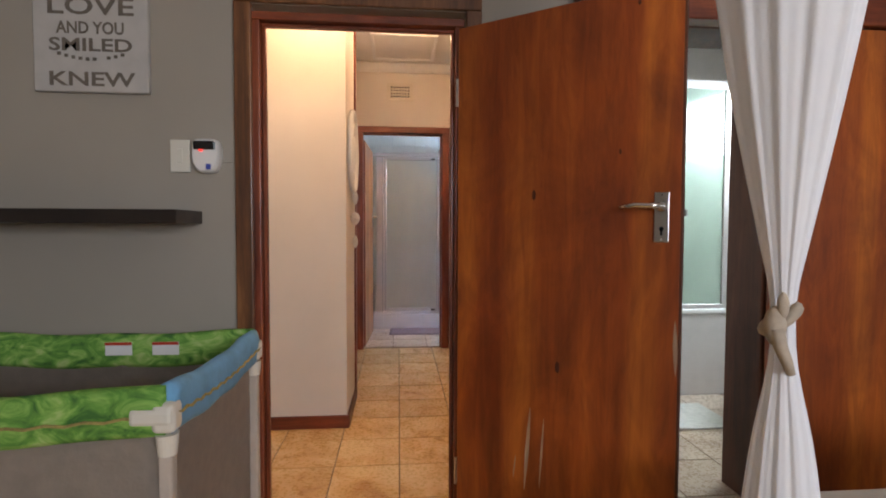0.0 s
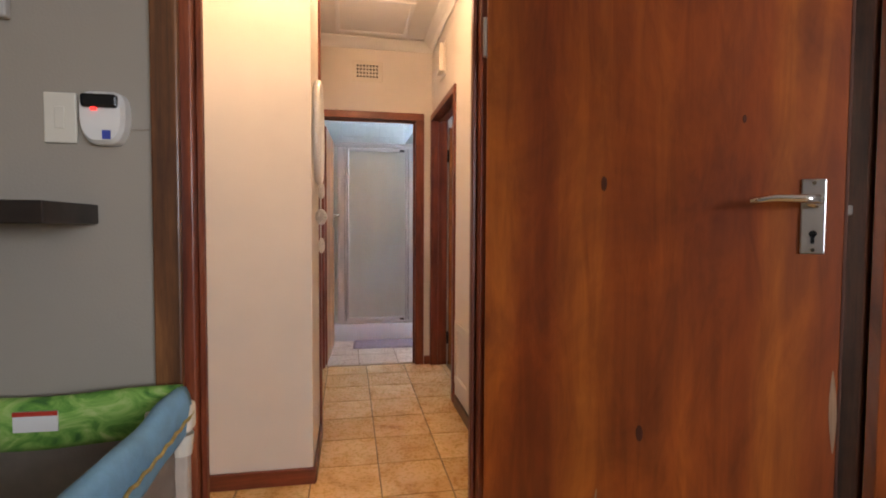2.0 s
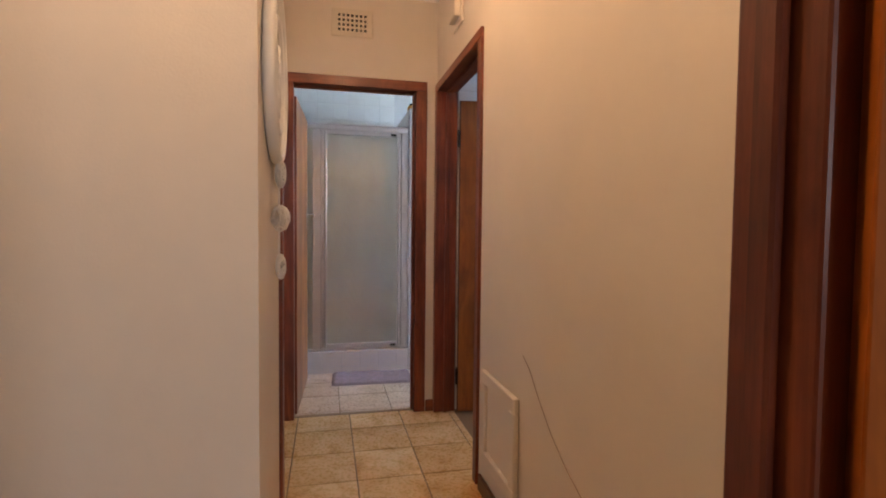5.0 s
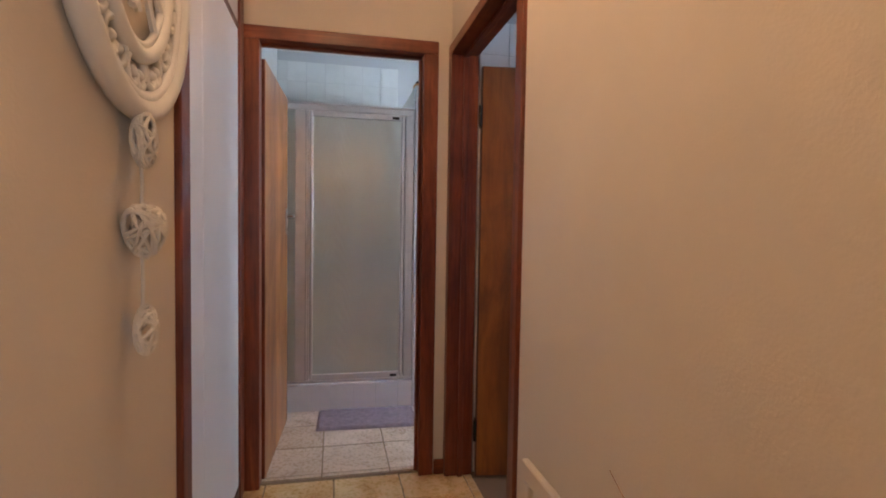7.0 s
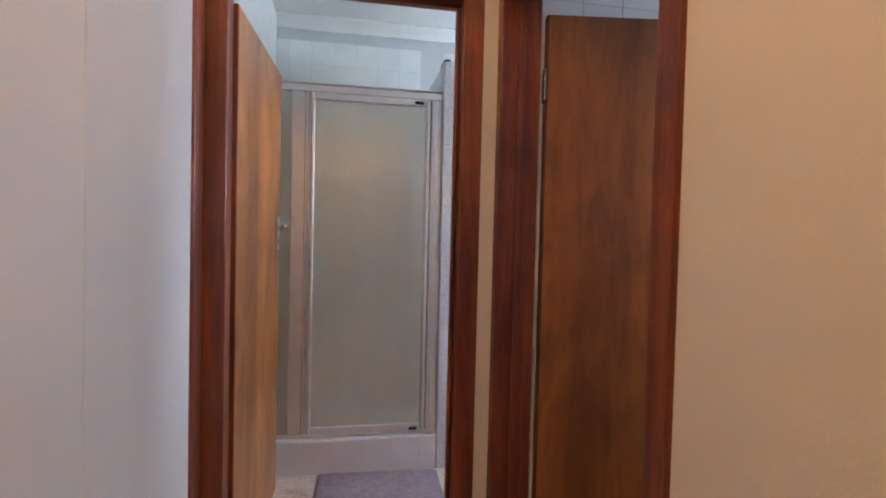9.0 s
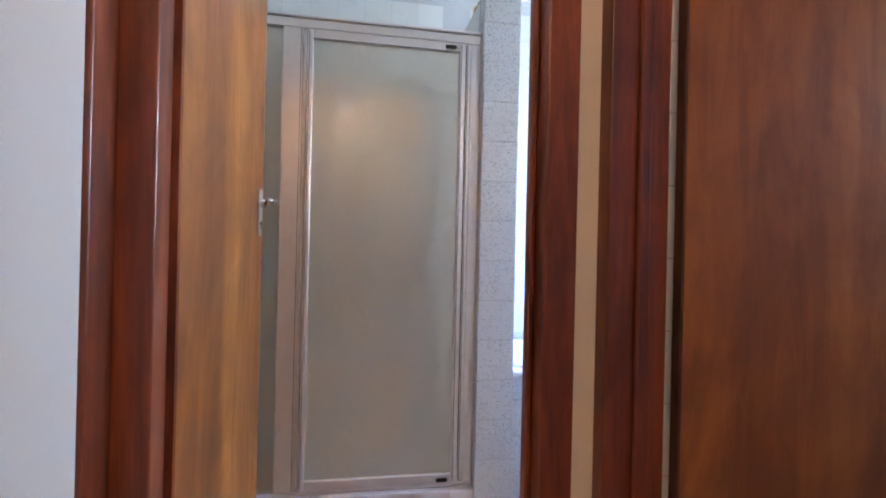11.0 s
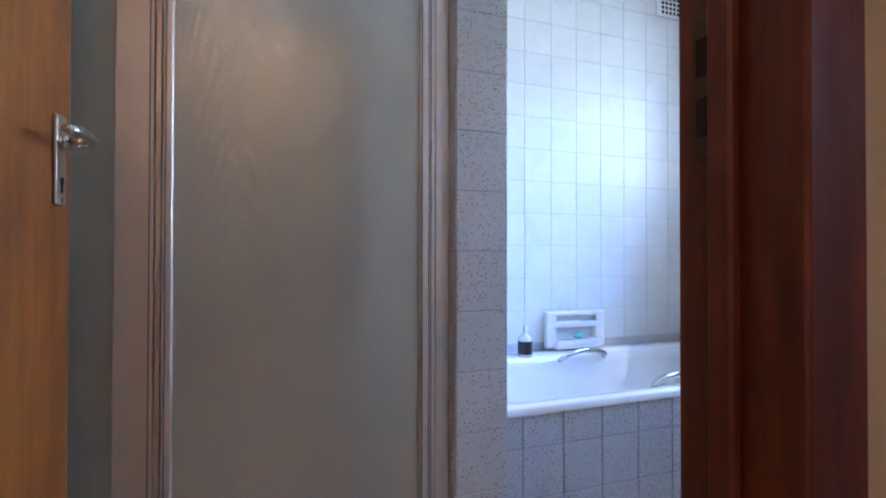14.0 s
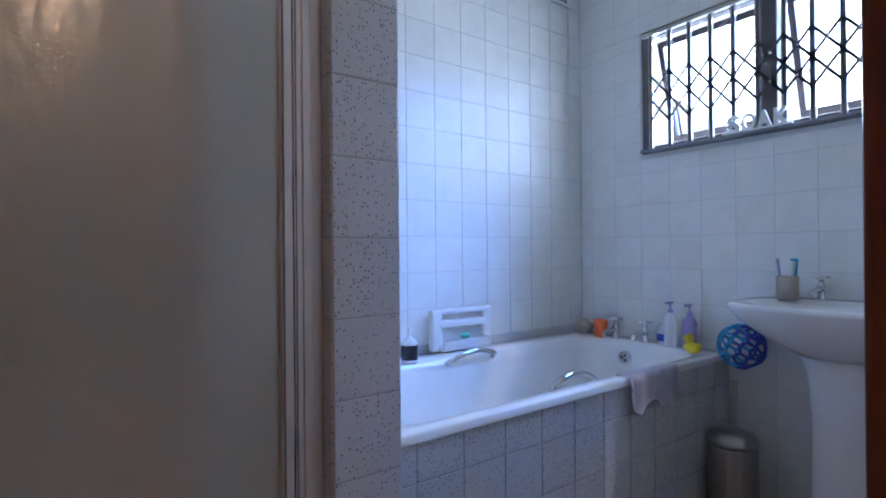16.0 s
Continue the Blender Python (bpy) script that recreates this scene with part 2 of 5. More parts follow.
M["pale_mat"] = gloss("pale_cotton_pile", (0.72, 0.70, 0.66), 0.95, vary=0.2, scale=40, bump=0.8)
k = Nodes("white_voile")
sheer = k.n("BsdfTranslucent")
sheer.inputs["Color"].default_value = (0.93, 0.93, 0.95, 1)
blend = k.n("MixShader", Fac=0.25)
k.link(k.b.outputs[0], blend.inputs[1])
k.link(sheer.outputs[0], blend.inputs[2])
k.link(blend.outputs[0], k.t.nodes["Material Output"].inputs[0])
k.bump(k.noise(k.coords((220, 220, 220)), 1.0, 2), 0.15, 0.001)
M["net"] = k.done(k.ramp(k.noise(k.coords(), 7, 3), [(0.3, (0.90, 0.90, 0.92)), (0.7, (0.95, 0.95, 0.96))]), 0.9)
M["lilac_cloth"] = gloss("lilac_towelling", (0.66, 0.62, 0.70), 0.95, vary=0.12, scale=40, bump=0.5)
M["tie"] = gloss("beige_tie_cloth", (0.52, 0.43, 0.33), 0.9, vary=0.3, scale=30, bump=0.5)


# ---- mesh helpers ----


def mesh_of(name, bm, material, smooth=False):
    me = bpy.data.meshes.new(name)
    bmesh.ops.recalc_face_normals(bm, faces=bm.faces[:])
    bm.to_mesh(me)
    bm.free()
    if material:
        me.materials.append(material)
    if smooth:
        for p in me.polygons:
            p.use_smooth = True
    return me


def part(name, bm, material, parent=None, label="", smooth=False):
    """Links a bmesh as one mesh object under a thing or part."""
    ob = new(name, mesh_of(name, bm, material, smooth))
    if parent:
        ob.parent = parent
    if label:
        tagged(ob, label)
    return ob


def thing(name, label, category, place=(0, 0, 0), rz=0.0, group="", kind=""):
    ob = new(name)
    ob.empty_display_size = 0.05
    ob.matrix_world = pose(*place, 0, 0, rz)
    return tagged(ob, label, category, group, kind)


def box(bm, lo, hi, bevel=0.0, seg=1, m=None):
    x0, y0, z0 = lo
    x1, y1, z1 = hi
    vs = [bm.verts.new(p) for p in ((x0, y0, z0), (x1, y0, z0), (x1, y1, z0), (x0, y1, z0), (x0, y0, z1), (x1, y0, z1), (x1, y1, z1), (x0, y1, z1))]
    fs = [bm.faces.new([vs[i] for i in q]) for q in ((3, 2, 1, 0), (4, 5, 6, 7), (0, 1, 5, 4), (1, 2, 6, 5), (2, 3, 7, 6), (3, 0, 4, 7))]
    geom = vs
    if bevel:
        es = list({e for f in fs for e in f.edges})
        r = bmesh.ops.bevel(bm, geom=es, offset=bevel, segments=seg, affect="EDGES", profile=0.5)
        geom = list({v for f in r["faces"] for v in f.verts} | {v for v in vs if v.is_valid})
    if m is not None:
        bmesh.ops.transform(bm, matrix=m, verts=geom)
    return bm


def boxes(*items, bevel=0.0, seg=1):
    bm = bmesh.new()
    for lo, hi in items:
        box(bm, lo, hi, bevel, seg)
    return bm


def cyl(bm, a, b, r0, r1=None, n=20):
    """A capped cylinder or cone from a to b."""
    a, b = Vector(a), Vector(b)
    q = (b - a).to_track_quat("Z", "Y").to_matrix().to_4x4()
    m = Matrix.Translation((a + b) / 2) @ q
    bmesh.ops.create_cone(bm, cap_ends=True, segments=n, radius1=r0, radius2=r0 if r1 is None else r1, depth=(b - a).length, matrix=m)
    return bm


def ball(bm, c, r, sx=1, sy=1, sz=1, u=20, v=12):
    bmesh.ops.create_uvsphere(bm, u_segments=u, v_segments=v, radius=r, matrix=Matrix.Translation(c) @ Matrix.Diagonal((sx, sy, sz, 1)))
    return bm


def lathe(bm, profile, centre=(0, 0, 0), n=28, sx=1.0, sy=1.0):
    """Turns a profile of (radius, height) round the vertical through centre."""
    rings = []
    for r, z in profile:
        rings.append([bm.verts.new((centre[0] + sx * r * math.cos(2 * math.pi * i / n), centre[1] + sy * r * math.sin(2 * math.pi * i / n), centre[2] + z)) for i in range(n)])
    for a, b in zip(rings, rings[1:]):
        for i in range(n):
            bm.faces.new((a[i], a[(i + 1) % n], b[(i + 1) % n], b[i]))
    for ring in (rings[0], rings[-1]):
        bm.faces.new(ring)
    return bm


def tube(bm, pts, r, n=8, closed=False):
    """A round tube along points."""
    pts = [Vector(p) for p in pts]
    rings = []
    k = len(pts)
    up = Vector((0.13, 0.21, 0.97)).normalized()
    for i, p in enumerate(pts):
        d = (pts[(i + 1) % k] - pts[i - 1]) if closed else (pts[min(i + 1, k - 1)] - pts[max(i - 1, 0)])
        d.normalize()
        s = d.cross(up)
        if s.length < 0.1:
            s = d.cross(Vector((1, 0, 0)))
        s.normalize()
        t = s.cross(d)
        rad = r(i / (k - 1)) if callable(r) else r
        rings.append([bm.verts.new(p + rad * (math.cos(2 * math.pi * j / n) * s + math.sin(2 * math.pi * j / n) * t)) for j in range(n)])
    for i in range(k if closed else k - 1):
        a, b = rings[i], rings[(i + 1) % k]
        for j in range(n):
            bm.faces.new((a[j], a[(j + 1) % n], b[(j + 1) % n], b[j]))
    if not closed:
        bm.faces.new(rings[0])
        bm.faces.new(rings[-1])
    return bm


def arc(c, r, a0, a1, n, f):
    return [f(c, r * math.cos(radians(a0 + (a1 - a0) * i / n)), r * math.sin(radians(a0 + (a1 - a0) * i / n))) for i in range(n + 1)]


def words(name, text, size, material, parent, m, extrude=0.002, width=None, bold=0.0):
    cu = bpy.data.curves.new(name, "FONT")
    cu.body, cu.size, cu.extrude, cu.align_x, cu.offset = text, size, extrude, "CENTER", bold
    cu.resolution_u = 3
    tmp = bpy.data.objects.new(name, cu)
    scene.collection.objects.link(tmp)
    me = bpy.data.meshes.new_from_object(tmp.evaluated_get(bpy.context.evaluated_depsgraph_get()))
    bpy.data.objects.remove(tmp)
    xs = [v.co.x for v in me.vertices]
    if width:
        f = width / (max(xs) - min(xs))
        for v in me.vertices:
            v.co.x *= f
    me.materials.clear()
    me.materials.append(material)
    ob = new(name, me)
    ob.parent = parent
    ob.matrix_local = m
    return ob


# ---- structure ----
CEIL = 2.67
BF = 0.003
WALL_Y = 2.10


def structure(name, bm, material, label, category="wall"):
    return tagged(part(name, bm, material), label, category, kind="structure")


bedroom_wall = structure("wall_bedroom_north", boxes(
    ((-2.6, WALL_Y, 0), (-0.468, 2.18, CEIL)),
    ((-0.468, WALL_Y, 1.958), (0.320, 2.18, CEIL)),
    ((0.320, WALL_Y, 0), (0.735, 2.18, CEIL)),
    ((0.735, WALL_Y, 1.965), (1.56, 2.31, CEIL)),
    ((1.56, WALL_Y, 0), (3.3, 2.31, CEIL))), M["bedroom_wall"], "taupe painted plaster wall round the bedroom door")
structure("wall_bedroom_west", boxes(((-2.7, -3.1, 0), (-2.6, 2.18, CEIL))), M["bedroom_wall"], "plain taupe painted bedroom wall")
structure("wall_bedroom_east", boxes(((3.3, -3.1, 0), (3.4, 2.31, CEIL))), M["bedroom_wall"], "plain taupe painted bedroom wall")
structure("wall_bedroom_south", boxes(((-2.6, -3.1, 0), (0.65, -3.0, CEIL)), ((2.85, -3.1, 0), (3.3, -3.0, CEIL)), ((0.65, -3.1, 0), (2.85, -3.0, 1.20)), ((0.65, -3.1, 2.25), (2.85, -3.0, CEIL))), M["bedroom_wall"], "taupe painted bedroom wall with a window opening")
structure("ceiling_bedroom", boxes(((-2.7, -3.1, CEIL), (3.4, WALL_Y, CEIL + 0.1))), M["ceiling"], "plain white bedroom ceiling", "ceiling")
structure("floor_bedroom", boxes(((-2.7, -3.1, -0.1), (3.4, WALL_Y, -0.002))), M["floor_tile"], "amber tiled bedroom floor", "floor")
structure("floor_base", boxes(((-2.7, WALL_Y, -0.12), (0.735, 5.02, -0.006))), M["floor_grout"], "brown grout bed of the passage floor", "floor")
structure("floor_ensuite", boxes(((0.735, WALL_Y, -0.12), (3.3, 5.02, -0.006))), M["floor_grout"], "grout bed of the en-suite floor", "floor")
structure("wall_lobby", boxes(((-2.6, 3.085, 0), (-0.225, 3.195, CEIL))), M["wall"], "cream painted wall facing the bedroom door")
structure("wall_lobby_west", boxes(((-2.7, 2.18, 0), (-2.6, 3.195, CEIL))), M["wall"], "plain cream painted wall closing the lobby")
structure("wall_passage_west", boxes(((-0.335, 3.195, 0), (-0.225, 3.605, CEIL))), M["wall"], "cream painted passage wall")
passage_east = structure("wall_passage_east", boxes(((0.617, 2.18, 0), (0.735, 4.02, CEIL)), ((0.617, 4.02, 2.06), (0.735, 4.97, CEIL))), M["wall"], "cream painted passage wall with a doorway")
end_wall = structure("wall_passage_end", boxes(((-1.0, 4.97, 0), (-0.29, 5.075, CEIL)), ((-0.29, 4.97, 2.062), (0.515, 5.075, CEIL)), ((0.515, 4.97, 0), (2.6, 5.075, CEIL))), M["wall"], "cream painted end wall with the bathroom doorway")
structure("ceiling_passage", boxes(((-2.7, WALL_Y, CEIL), (0.735, 4.97, CEIL + 0.1))), M["ceiling"], "white painted passage ceiling", "ceiling")
structure("ceiling_ensuite", boxes(((0.735, WALL_Y, CEIL), (3.4, 4.97, CEIL + 0.1))), M["ceiling"], "white painted en-suite ceiling", "ceiling")
structure("ceiling_bathroom", boxes(((-0.6, 4.97, CEIL), (2.7, 7.0, CEIL + 0.1))), M["ceiling"], "white painted bathroom ceiling", "ceiling")
bath_back = structure("wall_bathroom_north", boxes(((-0.6, 6.835, 0), (2.6, 6.95, CEIL))), M["grout"], "bathroom wall of square white glazed tiles")
bath_window_wall = structure("wall_bathroom_east", boxes(
    ((2.46, 5.075, 0), (2.58, 6.835, 1.52)), ((2.46, 5.075, 2.12), (2.58, 6.835, CEIL)),
    ((2.46, 6.455, 1.52), (2.58, 6.835, 2.12)), ((2.46, 5.075, 1.52), (2.58, 5.325, 2.12))), M["grout"], "white tiled bathroom wall with a high window")
structure("wall_bathroom_west", boxes(((-0.50, 5.075, 0), (-0.38, 6.835, CEIL))), M["white_tile"], "white bathroom side wall behind the open door")
divider = structure("wall_shower_divider", boxes(((0.592, 5.916, 0), (0.742, 6.835, 2.15))), M["grey_grout"], "low dividing wall between shower and bath in speckled grey tile")
bath_floor = structure("floor_bathroom", boxes(((-0.50, 5.02, -0.1), (2.58, 6.95, BF - 0.006))), M["floor_grout"], "grout bed of the bathroom floor", "floor")
structure("wall_ensuite_north", boxes(((0.735, 3.95, 0), (2.7, 4.0, CEIL))), M["pale_tile"], "pale tiled wall behind the en-suite bath")
structure("wall_ensuite_east", boxes(((2.7, 2.31, 0), (2.8, 3.95, CEIL))), M["pale_tile"], "pale tiled en-suite side wall")
structure("wall_side_room_east", boxes(((2.4, 4.0, 0), (2.5, 4.97, CEIL))), M["grey_tile"], "grey tiled wall of the side room")


def cornice(name, run, y0, y1, side, material):
    """A coved plaster cornice along x or y; side points into the room."""
    bm = bmesh.new()
    prof = [(0, 0), (0, -0.075), (0.012, -0.075), (0.018, -0.062), (0.03, -0.045), (0.048, -0.03), (0.066, -0.02), (0.078, -0.014), (0.078, 0)]
    ends = []
    for e in (y0, y1):
        ring = []
        for a, b in prof:
            if run == "x":
                ring.append(bm.verts.new((e, side[0] + side[1] * a, CEIL - 0.003 + b)))
            else:
                ring.append(bm.verts.new((side[0] + side[1] * a, e, CEIL - 0.003 + b)))
        ends.append(ring)
    k = len(prof)
    for i in range(k):
        bm.faces.new((ends[0][i], ends[0][(i + 1) % k], ends[1][(i + 1) % k], ends[1][i]))
    bm.faces.new(ends[0])
    bm.faces.new(ends[1])
    return structure(name, bm, material, "white coved plaster cornice", "cornice")


cornice("trim_cornice_end", "x", -0.33, 0.622, (4.968, -1), M["ceiling"])
cornice("trim_cornice_east", "y", 2.185, 4.965, (0.615, -1), M["ceiling"])
cornice("trim_cornice_bathroom", "x", -0.375, 2.45, (6.825, -1), M["ceiling"])


def skirting(name, lo, hi, material):
    return structure(name, boxes((lo, hi), bevel=0.006, seg=2), material, "dark red-brown wooden skirting board", "baseboard")


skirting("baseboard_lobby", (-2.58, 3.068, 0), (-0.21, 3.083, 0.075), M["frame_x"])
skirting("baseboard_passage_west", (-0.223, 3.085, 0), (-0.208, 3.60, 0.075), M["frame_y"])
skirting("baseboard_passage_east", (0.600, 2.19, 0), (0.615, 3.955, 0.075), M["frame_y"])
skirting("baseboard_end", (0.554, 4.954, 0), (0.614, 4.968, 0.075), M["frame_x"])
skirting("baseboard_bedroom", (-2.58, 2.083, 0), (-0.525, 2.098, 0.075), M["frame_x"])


def loft_hatch():
    t = thing("loft_hatch", "white painted ceiling trapdoor with a raised timber trim", "hatch", (0.115, 4.5, CEIL))
    part("panel", boxes(((-0.24, -0.27, -0.012), (0.24, 0.27, -0.004))), M["ceiling"], t)
    for lo, hi in (((-0.27, -0.30, -0.022), (0.27, -0.27, -0.004)), ((-0.27, 0.27, -0.022), (0.27, 0.30, -0.004)), ((-0.27, -0.27, -0.022), (-0.24, 0.27, -0.004)), ((0.24, -0.27, -0.022), (0.27, 0.27, -0.004))):
        part("trim", boxes((lo, hi), bevel=0.004), M["white_paint"], t)


loft_hatch()


# ---- doors ----
def door_frame(name, label, x0, x1, head, depth, mats, proud=0.014, width=0.06, z0=0.0, stop=0.025, rebate=None):
    """A rebated frame round an opening x0..x1, its face towards -y at y = 0 and its back at depth."""
    t = thing(name, label, "door frame", kind="structure")
    for a, b, d in ((x0 - width, x0, rebate or depth + 0.004), (x1, x1 + width, depth + 0.004)):
        part("jamb", boxes(((a, -proud, z0), (b, d, head)), bevel=0.004, seg=2), mats[0], t)
    if rebate:
        part("jamb", boxes(((x0 - width, rebate + 0.001, z0), (x0 - 0.028, depth + 0.004, head)), bevel=0.003), mats[0], t)
    part("head", boxes(((x0 - width, -proud, head + 0.0005), (x1 + width, depth + 0.004, head + width * 0.85)), bevel=0.004, seg=2), mats[1], t)
    s = depth * 0.5
    if not rebate:
        part("stop", boxes(((x0 + 0.0005, s - stop / 2, z0), (x0 + 0.014, s + stop / 2, head - 0.014)), bevel=0.003), mats[0], t)
    part("stop", boxes(((x1 - 0.014, s - stop / 2, z0), (x1 - 0.0005, s + stop / 2, head - 0.014)), bevel=0.003), mats[0], t)
    part("stop", boxes(((x0 + 0.0005, s - stop / 2, head - 0.0135), (x1 - 0.0005, s + stop / 2, head - 0.0005)), bevel=0.003), mats[1], t)
    return t


def lever_handle(parent, x, z, y, out, way, material=None):
    """A lever on a long plate at height z (plate centre); out: +1 or -1 side of the leaf; way: where the lever points."""
    material = material or M["chrome"]
    plate = part("handle_plate", boxes(((x - 0.021, min(y, y + out * 0.006), z - 0.076), (x + 0.021, max(y, y + out * 0.006), z + 0.076)), bevel=0.0025, seg=2), M["satin"], parent, "satin steel lock plate")
    bm = bmesh.new()
    yy = y + out * 0.006
    cyl(bm, (x, yy, z + 0.032), (x, yy + out * 0.012, z + 0.032), 0.015)
    cyl(bm, (x, yy, z + 0.032), (x, yy + out * 0.045, z + 0.032), 0.0085)
    tube(bm, [(x, yy + out * 0.045, z + 0.032), (x + way * 0.025, yy + out * 0.050, z + 0.034), (x + way * 0.07, yy + out * 0.050, z + 0.036), (x + way * 0.115, yy + out * 0.044, z + 0.031)], lambda u: 0.010 - 0.003 * u, 10)
    part("lever", bm, material, plate, "chrome lever", True)
    bm = bmesh.new()
    cyl(bm, (x, yy - out * 0.002, z - 0.035), (x, yy + out * 0.0015, z - 0.035), 0.007, n=14)
    box(bm, (x - 0.003, min(yy, yy + out * 0.0015), z - 0.055), (x + 0.003, max(yy, yy + out * 0.0015), z - 0.036))
    part("keyhole", bm, M["black"], plate)
    for dz in (-0.068, 0.068):
        part("screw", cyl(bmesh.new(), (x, yy - out * 0.001, z + dz), (x, yy + out * 0.0012, z + dz), 0.004, n=10), M["chrome"], plate)
    return plate


def gouges(parent, y, items, material):
    for x, z, dx, h, w in items:
        bm = bmesh.new()
        n = 7
        a = [bm.verts.new((x + dx * i / n - w * (0.15 + math.sin(math.pi * i / n)) / 2, y, z + h * i / n)) for i in range(n + 1)]
        b = [bm.verts.new((x + dx * i / n + w * (0.15 + math.sin(math.pi * i / n)) / 2, y, z + h * i / n)) for i in range(n + 1)]
        for i in range(n):
            bm.faces.new((a[i], b[i], b[i + 1], a[i + 1]))
        part("gouge", bm, material, parent, "bare pale wood gouge")


def knots(parent, y, items):
    for x, z, w, h in items:
        bm = bmesh.new()
        lathe(bm, [(1.0, 0), (0.55, 0.0006), (0.12, 0.0004)], n=14)
        bmesh.ops.transform(bm, matrix=Matrix.Translation((x, y, z)) @ Matrix.Rotation(radians(90), 4, "X") @ Matrix.Diagonal((w, h, 1, 1)), verts=bm.verts[:])
        part("knot", bm, M["knot"], parent, "dark knot in the veneer")


M["bare_wood"] = wood("bare_splintered_wood", (0.40, 0.25, 0.15), (0.52, 0.36, 0.24), (0.62, 0.46, 0.34), 0.8, coat=0.0)
M["knot"] = wood("knot_wood", (0.06, 0.014, 0.005), (0.11, 0.026, 0.008), (0.18, 0.045, 0.012), 0.7, scale=3, coat=0.0)

f = door_frame("door_frame_bedroom", "red-brown varnished frame of the bedroom door", -0.433, 0.284, 1.903, 0.08, (M["frame"], M["frame_x"]), width=0.035, proud=0.004)
f.location = (0, WALL_Y, 0)
architrave = thing("trim_bedroom_door", "worn brown timber architrave round the bedroom door", "architrave", (0, WALL_Y, 0), kind="structure")
part("side", boxes(((-0.520, -0.022, 0), (-0.458, -0.001, 1.958)), bevel=0.005, seg=2), M["old_frame"], architrave)
part("side", boxes(((0.322, -0.022, 0), (0.382, -0.001, 1.958)), bevel=0.005, seg=2), M["old_frame"], architrave)
part("top", boxes(((-0.520, -0.022, 1.959), (0.382, -0.001, 2.025)), bevel=0.005, seg=2), M["old_frame"], architrave)
strike = part("strike_plate", boxes(((-0.4325, 0.028, 1.10), (-0.4305, 0.052, 1.25)), bevel=0.0008), M["old_brass"], f, "steel strike plate with two slots")
part("slot", boxes(((-0.4308, 0.034, 1.115), (-0.4295, 0.047, 1.150))), M["black"], strike)
part("slot", boxes(((-0.4308, 0.034, 1.180), (-0.4295, 0.047, 1.215))), M["black"], strike)

leaf = thing("bedroom_door", "red-brown veneered flush door standing open, gouged near the bottom", "door", (0.293, 2.070, 0), math.degrees(math.atan2(-0.427, 0.587)))
LW = 0.762
part("leaf", boxes(((0, 0, 0.008), (LW, 0.04, 1.885)), bevel=0.002), M["leaf"], leaf)
part("edge_strip", boxes(((LW, 0.001, 0.008), (LW + 0.006, 0.039, 1.885)), bevel=0.001), M["dark_edge"], leaf)
lever_handle(leaf, LW - 0.052, 1.182, 0.0, -1, -1)
lever_handle(leaf, LW - 0.052, 1.182, 0.04, 1, -1)
part("latch", boxes(((LW + 0.006, 0.012, 1.185), (LW + 0.016, 0.028, 1.205)), bevel=0.002), M["satin"], leaf)
gouges(leaf, -0.0007, ((0.275, 0.22, 0.02, 0.30, 0.012), (0.330, 0.24, 0.015, 0.25, 0.007), (0.232, 0.25, 0.01, 0.09, 0.005), (0.757, 0.70, -0.004, 0.17, 0.012)), M["bare_wood"])
knots(leaf, -0.0004, ((0.300, 1.262, 0.007, 0.018), (0.390, 0.675, 0.008, 0.020), (0.585, 1.39, 0.004, 0.009), (0.635, 1.84, 0.005, 0.008)))
for z in (0.22, 1.65):
    hinge = part("hinge", boxes(((-0.004, 0.002, z - 0.05), (0.001, 0.038, z + 0.05))), M["satin"], leaf)
    part("pin", cyl(bmesh.new(), (-0.004, -0.004, z - 0.05), (-0.004, -0.004, z + 0.05), 0.005, n=10), M["satin"], hinge)

f = door_frame("door_frame_bathroom", "red-brown varnished frame of the bathroom door", -0.258, 0.480, 2.034, 0.105, (M["frame"], M["frame_x"]), width=0.070, z0=0.0, rebate=0.064)
f.location = (0, 4.97, 0)
strike = part("strike_plate", boxes(((0.4782, 0.068, 1.165), (0.4795, 0.090, 1.295)), bevel=0.0006), M["old_brass"], f, "steel strike plate with two slots")
part("slot", boxes(((0.4774, 0.073, 1.185), (0.4785, 0.085, 1.220))), M["black"], strike)
part("slot", boxes(((0.4774, 0.073, 1.240), (0.4785, 0.085, 1.275))), M["black"], strike)
part("threshold", boxes(((-0.257, 0.02, -0.01), (0.479, 0.05, 0.004)), bevel=0.006, seg=2), M["floor_grout"], f)

leaf = thing("bathroom_door", "golden-brown veneered flush door standing open into the bathroom", "door", (-0.244, 5.046, BF), math.degrees(math.atan2(0.74, 0.036)))
LW = 0.742
part("leaf", boxes(((0, 0, 0.008), (LW, 0.036, 1.97)), bevel=0.002), M["leaf_pale"], leaf)
part("edge_strip", boxes(((-0.006, 0.001, 0.008), (0, 0.035, 1.97)), bevel=0.001), M["frame"], leaf)
lever_handle(leaf, LW - 0.055, 1.232, 0.0, -1, -1)
gouges(leaf, -0.0007, ((LW - 0.105, 0.30, 0.005, 0.30, 0.006),), M["bare_wood"])

